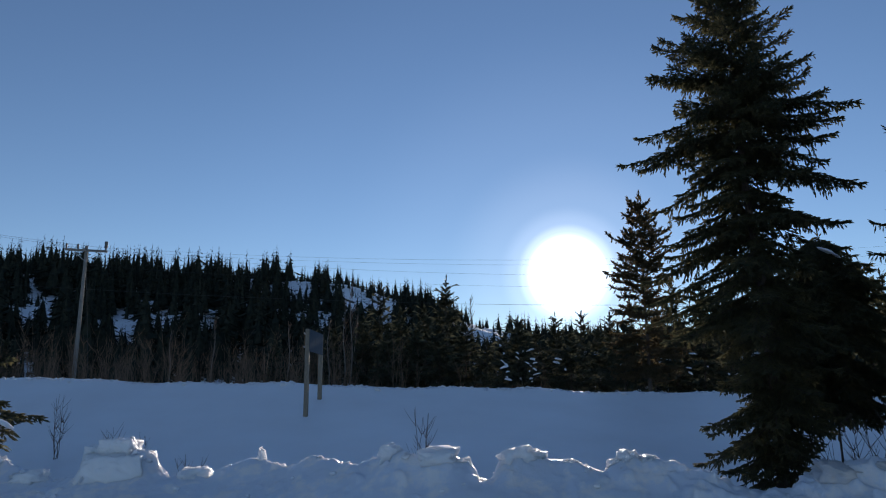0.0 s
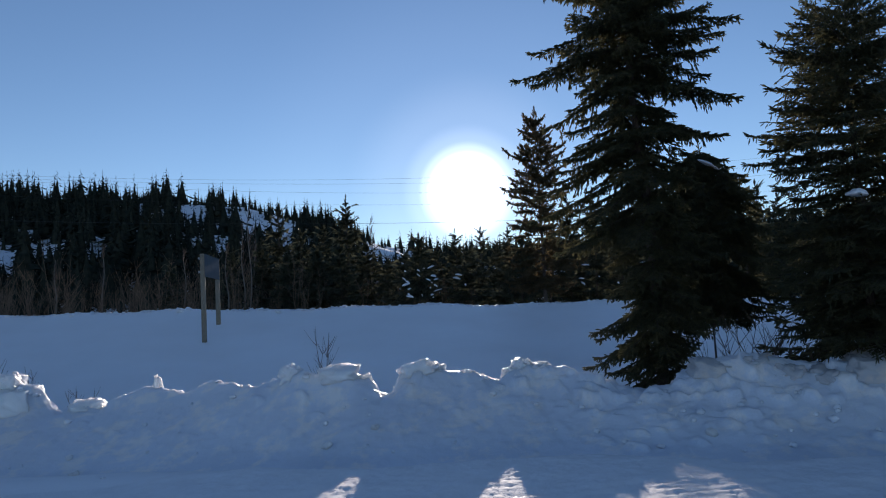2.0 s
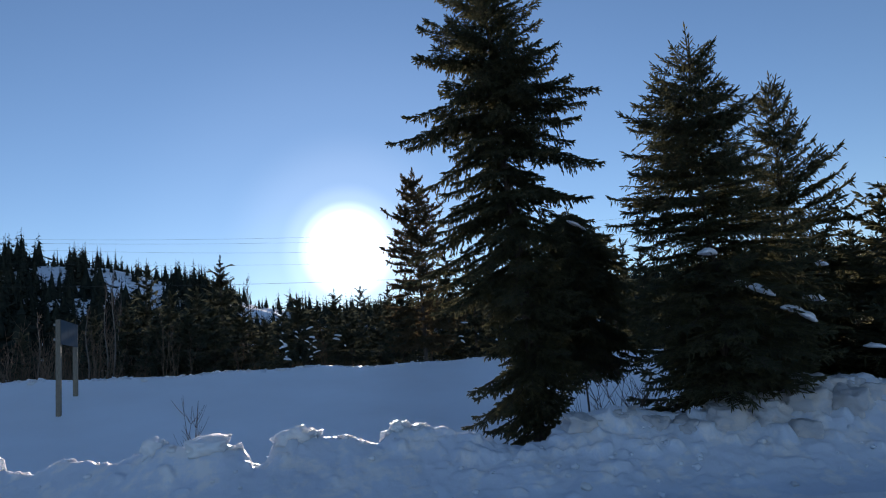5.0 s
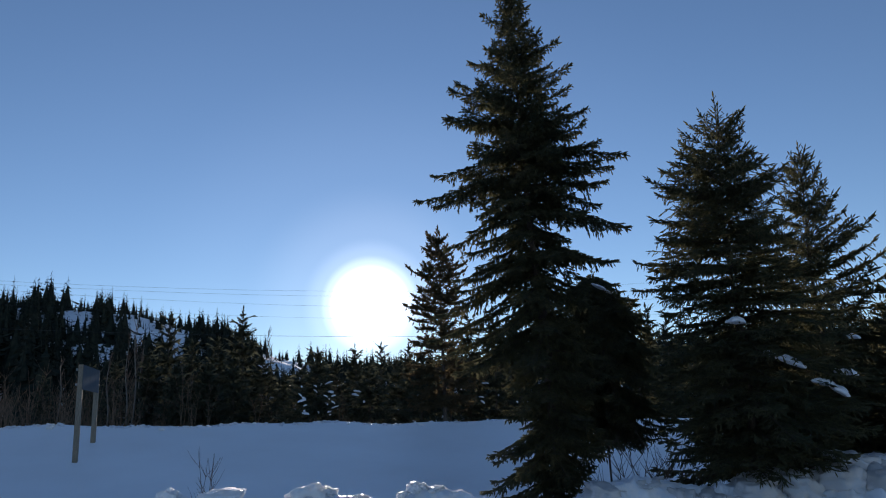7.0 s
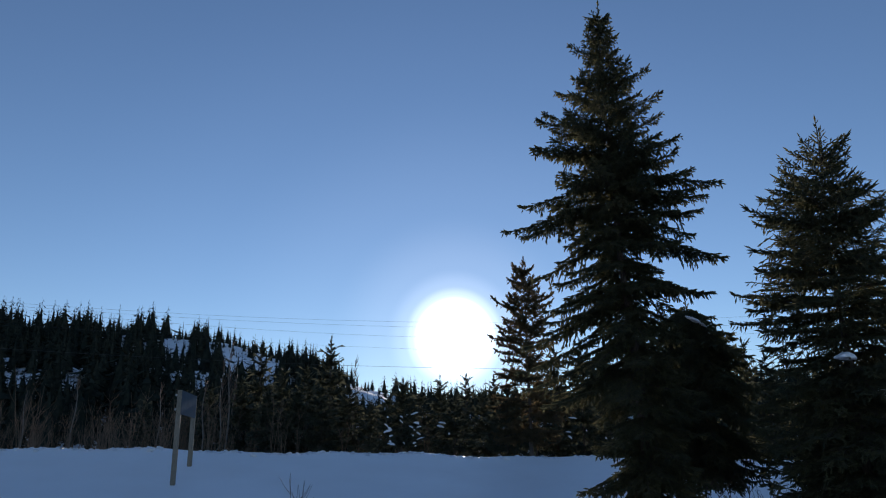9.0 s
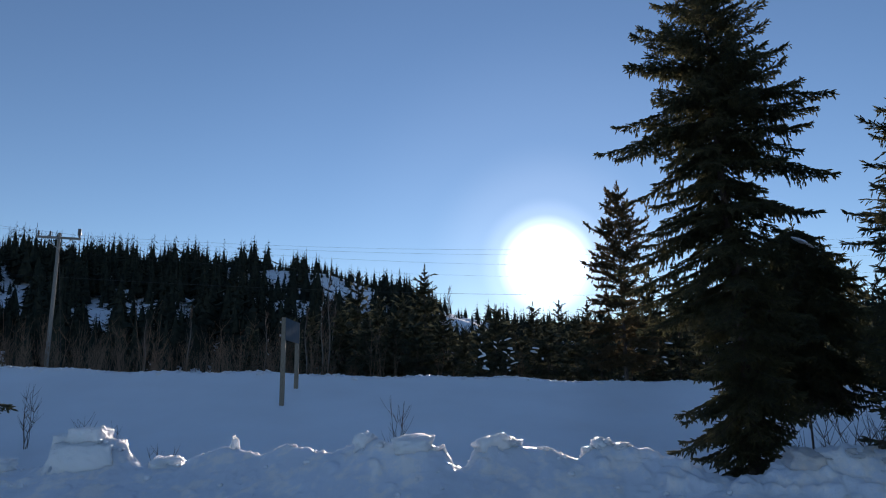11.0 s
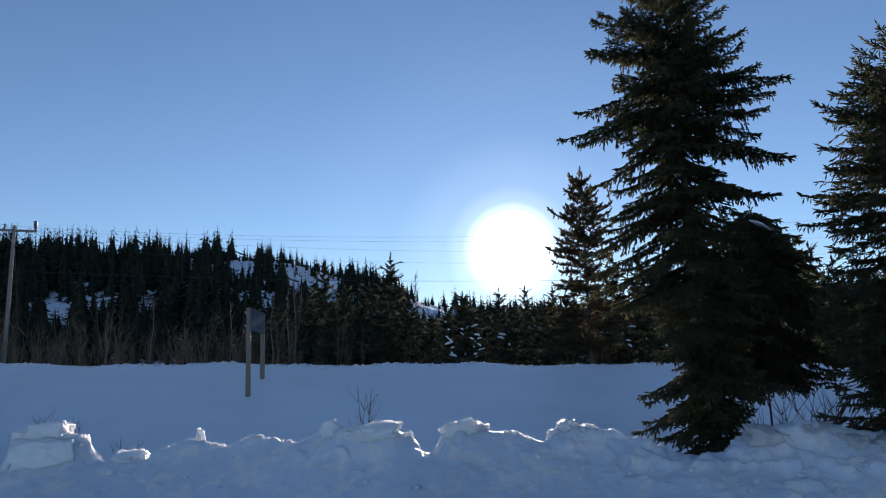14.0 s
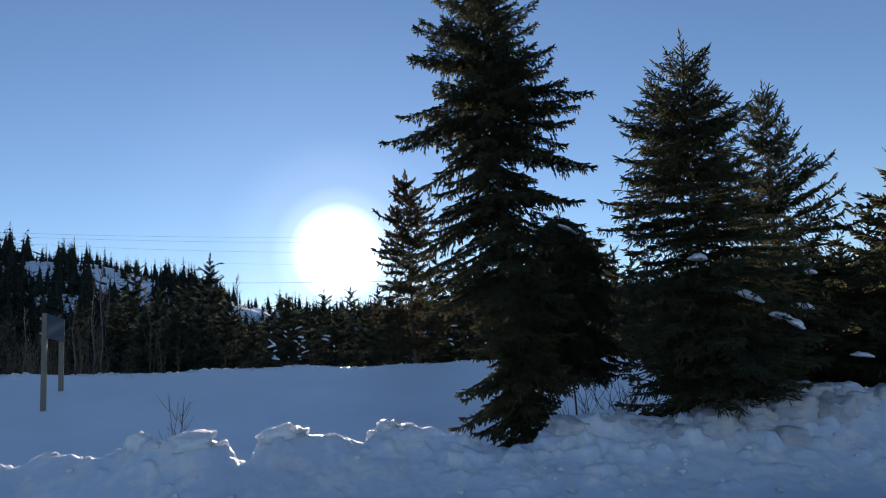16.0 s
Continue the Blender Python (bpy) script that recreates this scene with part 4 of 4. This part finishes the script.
def build_wood():
    r = random.Random(5)
    kinds = [far_tree(s, b, w) for s, b, w in ((1, 26, 0.22), (2, 24, 0.30), (3, 26, 0.17), (4, 26, 0.38), (5, 26, 0.46))]
    rows = [[] for _ in kinds]
    count = 0
    while count < 9500:
        az = r.uniform(-48, 62)
        far = 52 + 110 * math.sqrt(r.random()) if r.random() < 0.85 else r.uniform(50, 78)
        x, y = bearing(az, far)
        thin = 1.0
        cap, small = 90.0, False
        for ca, cf, ha, hf, low in CLEARINGS:
            if ((az - ca) / ha) ** 2 + ((far - cf) / hf) ** 2 < 1:
                thin = 0.26 if far > 110 else 0.5
                small = True
            if abs(az - ca) < ha * r.uniform(0.5, 1.1) and far < cf:
                cap = min(cap, low + r.choice((-0.6, -0.2, 0.1, 0.3, 0.8, 1.6)))
        if az > 1.5 and far < 150:
            thin *= 0.8
        if az < -3 and r.random() < 0.15 and 70 < far < 110:
            thin = 0.4
        if r.random() > thin:
            continue
        h = r.uniform(1.8, 4.4) if r.random() < 0.75 else r.uniform(4.0, 6.6)
        if far > 118:
            # towards the ridge mostly low growth, with single spires over it
            h = r.uniform(1.8, 3.4) if r.random() < 0.86 else r.uniform(4.2, 7.2)
        if az > 4:
            h *= 0.75
        z = float(ground_z(x, y)) - 0.2
        if az > -9 + r.uniform(-4, 3) and far > 125:
            h = r.uniform(1.5, 2.8) if r.random() < 0.68 else r.uniform(3.2, 5.8)
        if small:
            h = r.uniform(1.3, 2.8)
        h = min(h, 1.6 + far * math.tan(radians(cap)) - z)
        if h < 1.2:
            continue
        rows[r.randrange(len(kinds)) if far < 118 else r.randrange(4)].append((x, y, z, h, r.uniform(0, 6.28)))
        count += 1
    V = []
    for t, group in zip(kinds, rows):
        g = np.array(group)
        c, s = np.cos(g[:, 4])[:, None], np.sin(g[:, 4])[:, None]
        X = (t[None, :, 0] * c - t[None, :, 1] * s) * g[:, 3:4] + g[:, 0:1]
        Y = (t[None, :, 0] * s + t[None, :, 1] * c) * g[:, 3:4] + g[:, 1:2]
        Z = t[None, :, 2] * g[:, 3:4] + g[:, 2:3]
        V.append(np.stack([X, Y, Z], -1).reshape(-1, 3))
    V = np.concatenate(V)
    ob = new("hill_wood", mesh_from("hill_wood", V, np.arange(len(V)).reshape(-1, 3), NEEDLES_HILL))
    tagged(ob, "dark spruce wood covering the snowy hill", "wood", kind="stuff")


build_wood()


# ---------------------------------------------------------------- bare shrubs


def shrub_paths(r, x, y, z, height, stems, spread, twigs=9):
    paths = []
    for _ in range(stems):
        a, lean = r.uniform(0, 6.28), r.uniform(0.05, spread)
        top = height * r.uniform(0.6, 1.05)
        pts, p = [], np.array((x + r.uniform(-0.05, 0.05), y + r.uniform(-0.05, 0.05), z - 0.08))
        for k in range(6):
            f = k / 5
            pts.append(p + np.array((math.cos(a) * lean * top * f ** 1.3, math.sin(a) * lean * top * f ** 1.3, top * f)) + np.array((r.uniform(-1, 1), r.uniform(-1, 1), 0)) * 0.02 * height)
        thick = 0.0042 * height + 0.003
        paths.append([(q, thick * (1 - 0.8 * i / 5)) for i, q in enumerate(pts)])
        for _ in range(twigs):
            i = r.randrange(2, 5)
            b = r.uniform(0, 6.28)
            d = np.array((math.cos(b) * 0.6, math.sin(b) * 0.6, r.uniform(0.5, 1.0))) * height * r.uniform(0.12, 0.28)
            q = pts[i]
            paths.append([(q, thick * 0.45), (q + d * 0.5 + np.array((0, 0, 0.01)), thick * 0.33), (q + d * np.array((0.9, 0.9, 1.1)), thick * 0.15)])
    return paths


def shrub(seed, x, y, height, stems, spread, label):
    r = random.Random(seed)
    V, F = tubes(shrub_paths(r, 0, 0, 0, height, stems, spread), 4)
    ob = new("bare_shrub", mesh_from("bare_shrub", V, F, TWIG, True))
    z = max(float(ground_z(x, y)), float(bank_z(x, y)))
    ob.matrix_world = pose(x, y, z)
    tagged(ob, label, "shrub", "bare shrubs in the snow")


for n, (x, y, h, stems, spread) in enumerate(((-0.50, 11.6, 1.45, 5, 0.24), (-0.72, 11.7, 1.0, 3, 0.35), (-8.45, 16.2, 1.45, 5, 0.3), (-6.7, 15.0, 1.2, 3, 0.2), (-5.9, 14.6, 1.0, 3, 0.3), (-4.1, 11.8, 0.85, 4, 0.5), (-1.6, 11.3, 0.65, 3, 0.6))):
    shrub(200 + n, x, y, h, stems, spread, "leafless shrub sticking out of the snow field")
for n, (x, y, h) in enumerate(((4.95, 8.75, 1.5), (5.3, 8.9, 1.35), (5.1, 9.2, 1.7))):
    shrub(230 + n, x, y, h, 6, 0.9, "sprawling bare twigs between the spruces")


def build_thicket():
    r = random.Random(9)
    paths = []
    for _ in range(520):
        az, far = r.uniform(-36, -5), r.uniform(33, 50)
        if r.random() < 0.15:
            az = r.uniform(-5, 10)
        x, y = bearing(az, far)
        paths += shrub_paths(r, x, y, float(ground_z(x, y)), r.choice((0.8, 1.1, 1.5, 1.9, 2.6, 3.2)) * r.uniform(0.85, 1.15), 3, 0.25, 5)
    V, F = tubes(paths, 3)
    ob = new("alder_thicket", mesh_from("alder_thicket", V, F, TWIG_TAN, True))
    tagged(ob, "tan leafless alder thicket at the foot of the hill", "thicket", kind="stuff")


build_thicket()


def birch(seed, az, far, top_el):
    r = random.Random(seed)
    x, y = bearing(az, far)
    z = float(ground_z(x, y)) - 0.2
    h = 1.6 + far * math.tan(radians(top_el)) - z
    trunk = [[(np.array((0.08 * math.sin(k * 0.9 + seed), 0.06 * math.cos(k * 0.7), h * k / 9)), 0.045 * (1 - k / 9) + 0.010) for k in range(10)]]
    limbs = []
    for _ in range(26):
        s = r.uniform(0.4, 0.98)
        a = r.uniform(0, 6.28)
        b = np.array((0, 0, h * s))
        d = np.array((math.cos(a) * 0.5, math.sin(a) * 0.5, 0.9)) * h * r.uniform(0.08, 0.2) * (1.3 - s)
        limbs.append([(b, 0.022), (b + d * 0.5, 0.014), (b + d + np.array((0, 0, 0.1)), 0.006)])
    root = new("birch_tree")
    child("trunk", mesh_from("trunk", *tubes(trunk, 6), BARK_PALE, True), root)
    child("crown", mesh_from("crown", *tubes(limbs, 3), TWIG, True), root, "bare dark branches")
    root.matrix_world = pose(x, y, z)
    tagged(root, "thin leafless birch with a pale trunk", "birch", "bare birches")


for n, (az, far, el) in enumerate(((-7.3, 41, 8.8), (-7.8, 42, 7.6), (-6.9, 43, 7.0), (2.0, 44, 7.6), (-17.5, 47, 6.0), (-12.0, 46, 5.6), (-20.5, 46, 5.0), (-9.0, 43, 6.0))):
    birch(300 + n, az, far, el)

# ---------------------------------------------------------------- the sign, seen from behind


def build_sign():
    (ax, ay), (bx, by) = (-3.77, 19.9), (-3.71, 21.7)
    gap = math.hypot(bx - ax, by - ay)
    turn = math.degrees(math.atan2(by - ay, bx - ax))
    root = new("road_sign")
    top = 3.46
    for x, z0 in ((0.0, float(ground_z(ax, ay))), (gap, float(ground_z(bx, by)))):
        bm = bmesh.new()
        box(bm, (0.115, 0.115, top - z0 + 0.5), (x, 0, (top + z0 - 0.5) / 2), 0.012)
        part("post", bm, POST_WOOD, root, "weathered square timber post")
    bm = bmesh.new()
    box(bm, (gap + 0.0, 0.014, 0.60), (gap / 2 - 0.07, -0.066, top - 0.31), 0.003)
    board = part("board", bm, SIGN_BACK, root, "bare grey back of the sheet")
    for z in (top - 0.12, top - 0.48):
        bm = bmesh.new()
        box(bm, (gap + 0.1, 0.03, 0.05), (gap / 2, 0.090, z), 0.004)
        part("rail", bm, STEEL, board)
    root.matrix_world = pose(ax, ay, 0, 0, 0, turn)
    tagged(root, "grey road sign on two timber posts in deep snow", "sign")


build_sign()

# ---------------------------------------------------------------- the power line


def utility_pole(az, far, top_z, arm_turn):
    x, y = bearing(az, far)
    z0 = float(ground_z(x, y)) - 0.3
    root = new("utility_pole")
    V, F = tubes([[(np.array((-0.1, 0, 0)), 0.125), (np.array((-0.04, 0, (top_z - z0) * 0.5)), 0.11), (np.array((0, 0, top_z - z0)), 0.085)]], 10)
    child("pole", mesh_from("pole", V, F, POLE_WOOD, True), root)
    h = top_z - z0
    t = Matrix.Rotation(radians(arm_turn), 4, "Z")
    bm = bmesh.new()
    box(bm, (2.3, 0.11, 0.13), t @ Vector((0, -0.14, h - 0.30)), 0.01, t)
    arm = part("crossarm", bm, POLE_WOOD, root)
    for sgn in (-1, 1):
        bm = bmesh.new()
        a, b = t @ Vector((sgn * 0.75, -0.14, h - 0.34)), t @ Vector((0, -0.14, h - 0.95))
        d = b - a
        box(bm, (d.length, 0.03, 0.03), (a + b) / 2, 0, d.to_track_quat("X", "Z").to_matrix().to_4x4())
        part("brace", bm, STEEL, arm)
    for off in (-1.05, -0.45, 1.05):
        V, F = tubes([[(np.array((0, 0, 0)), 0.03), (np.array((0, 0, 0.08)), 0.065), (np.array((0, 0, 0.14)), 0.05), (np.array((0, 0, 0.24)), 0.06), (np.array((0, 0, 0.30)), 0.02)]], 8)
        ob = child("insulator", mesh_from("insulator", V, F, INSULATOR, True), arm, "dark glazed insulator")
        ob.location = t @ Vector((off, -0.14, h - 0.23))
    V, F = tubes([[(t @ Vector((1.05, -0.14, h - 0.1)), 0.10), (t @ Vector((1.05, -0.14, h + 0.28)), 0.10)]], 8)
    child("fuse_box", mesh_from("fuse_box", V, F, INSULATOR, True), arm)
    V, F = tubes([[(np.array((0.05, 0, h * 0.9)), 0.012), (np.array((1.4, -1.2, 0.2)), 0.012)]], 4)
    child("guy_wire", mesh_from("guy_wire", V, F, WIRE, True), root)
    root.matrix_world = pose(x, y, z0)
    return tagged(root, "weathered grey wooden utility pole with one crossarm", "utility pole")


POLE_TOP = 1.6 + 47 * math.tan(radians(10.75))
utility_pole(-26.6, 47, POLE_TOP, 20)


def cable(a, b, sag, thick=0.0055):
    a, b = Vector(a), Vector(b)
    pts = []
    for k in range(25):
        s = k / 24
        p = a.lerp(b, s)
        p.z -= sag * 4 * s * (1 - s)
        pts.append((np.array(p), thick))
    ob = new("power_cable", mesh_from("power_cable", *tubes([pts], 5), WIRE, True))
    tagged(ob, "thin dark overhead power cable", "cable", "overhead cables")


def place(az, el, far):
    x, y = bearing(az, far)
    return (x, y, 1.6 + far * math.tan(radians(el)))


for left, right, sag, thick in (((-25.5, 10.7, 47), (34, 9.7, 58), 0.95, 0.005), ((-26.2, 10.5, 47), (34, 9.1, 58), 0.9, 0.005), ((-27.4, 10.5, 47), (34, 8.5, 58), 1.25, 0.005), ((-26.6, 9.4, 47), (34, 7.3, 58), 0.9, 0.004), ((-26.6, 7.7, 47), (34, 6.1, 58), 0.7, 0.009)):
    cable(place(*left), place(*right), sag, thick)
for left, right, sag in (((-52, 12.3, 52), (-27.4, 10.6, 47), 0.3), ((-52, 12.0, 52), (-25.6, 10.7, 47), 0.3), ((-52, 8.0, 52), (-26.6, 7.7, 47), 0.2)):
    cable(place(*left), place(*right), sag)

# ---------------------------------------------------------------- snow lodged on boughs


def snow_clump(seed, at, size, turn, tilt):
    """A pad of snow lying along a bough: long, soft on top, ragged along its edge."""
    bm = bmesh.new()
    bmesh.ops.create_icosphere(bm, subdivisions=4, radius=1.0)
    for v in bm.verts:
        o = Vector((seed * 3.7, seed * 1.3, 0))
        edge = 1 + 0.35 * noise.fractal(Vector((v.co.x * 1.3, v.co.y * 1.3, 0)) + o, 0.8, 2.0, 3)
        lump = 1 + 0.30 * noise.fractal(v.co * 1.6 + o, 0.8, 2.0, 3)
        z = v.co.z * lump if v.co.z > 0 else v.co.z * 0.5 * (1 + 0.8 * noise.noise(v.co * 3.0 + o))
        sag = -0.5 * max(0.0, v.co.x) ** 2
        v.co = Vector((v.co.x * edge * size[0] / 2, v.co.y * edge * size[1] / 2, (z + sag) * size[2]))
    ob = new("snow_clump", bm_mesh("snow_clump", bm, SNOW_CAP, True))
    ob.matrix_world = pose(*at, 0, tilt, turn)
    tagged(ob, "pad of white snow lodged on a spruce bough", "snow clump", "snow on the boughs")


for n, (az, el, far, w, h, tilt) in enumerate(((37.6, 6.5, 8.75, 0.20, 0.05, 0), (39.5, 4.0, 8.9, 0.16, 0.04, 16), (40.7, 3.4, 8.9, 0.28, 0.055, 22), (42.6, 1.8, 9.1, 0.24, 0.045, 14), (43.5, 1.2, 9.1, 0.22, 0.05, 30), (44.8, 4.7, 10.3, 0.14, 0.04, 0),
        (28.1, 9.75, 12.5, 0.34, 0.035, 30), (-30.9, -1.45, 12.6, 0.32, 0.05, 24), (-31.9, -0.95, 12.6, 0.36, 0.06, 20), (-33.0, -0.6, 12.7, 0.38, 0.06, 12), (47.2, -1.2, 10.6, 0.25, 0.04, 5), (44.0, 2.4, 10.2, 0.25, 0.06, 10))):
    x, y = bearing(az, far)
    snow_clump(n + 1, (x, y, 1.6 + far * math.tan(radians(el))), (w, 0.24, h), -az, tilt)
r = random.Random(77)
for n in range(38):
    az, el = (r.uniform(4.3, 7.0), r.uniform(1.1, 3.6)) if n < 22 else (r.uniform(8, 22), r.uniform(0.9, 3.0))
    far = r.uniform(29.4, 30.6) if n < 22 else r.uniform(29.0, 33.0)
    x, y = bearing(az, far)
    snow_clump(20 + n, (x, y, 1.6 + far * math.tan(radians(el))), (r.choice((0.07, 0.10, 0.14, 0.20, 0.30)), 0.14, r.uniform(0.03, 0.06)), -az, r.uniform(-40, 40))
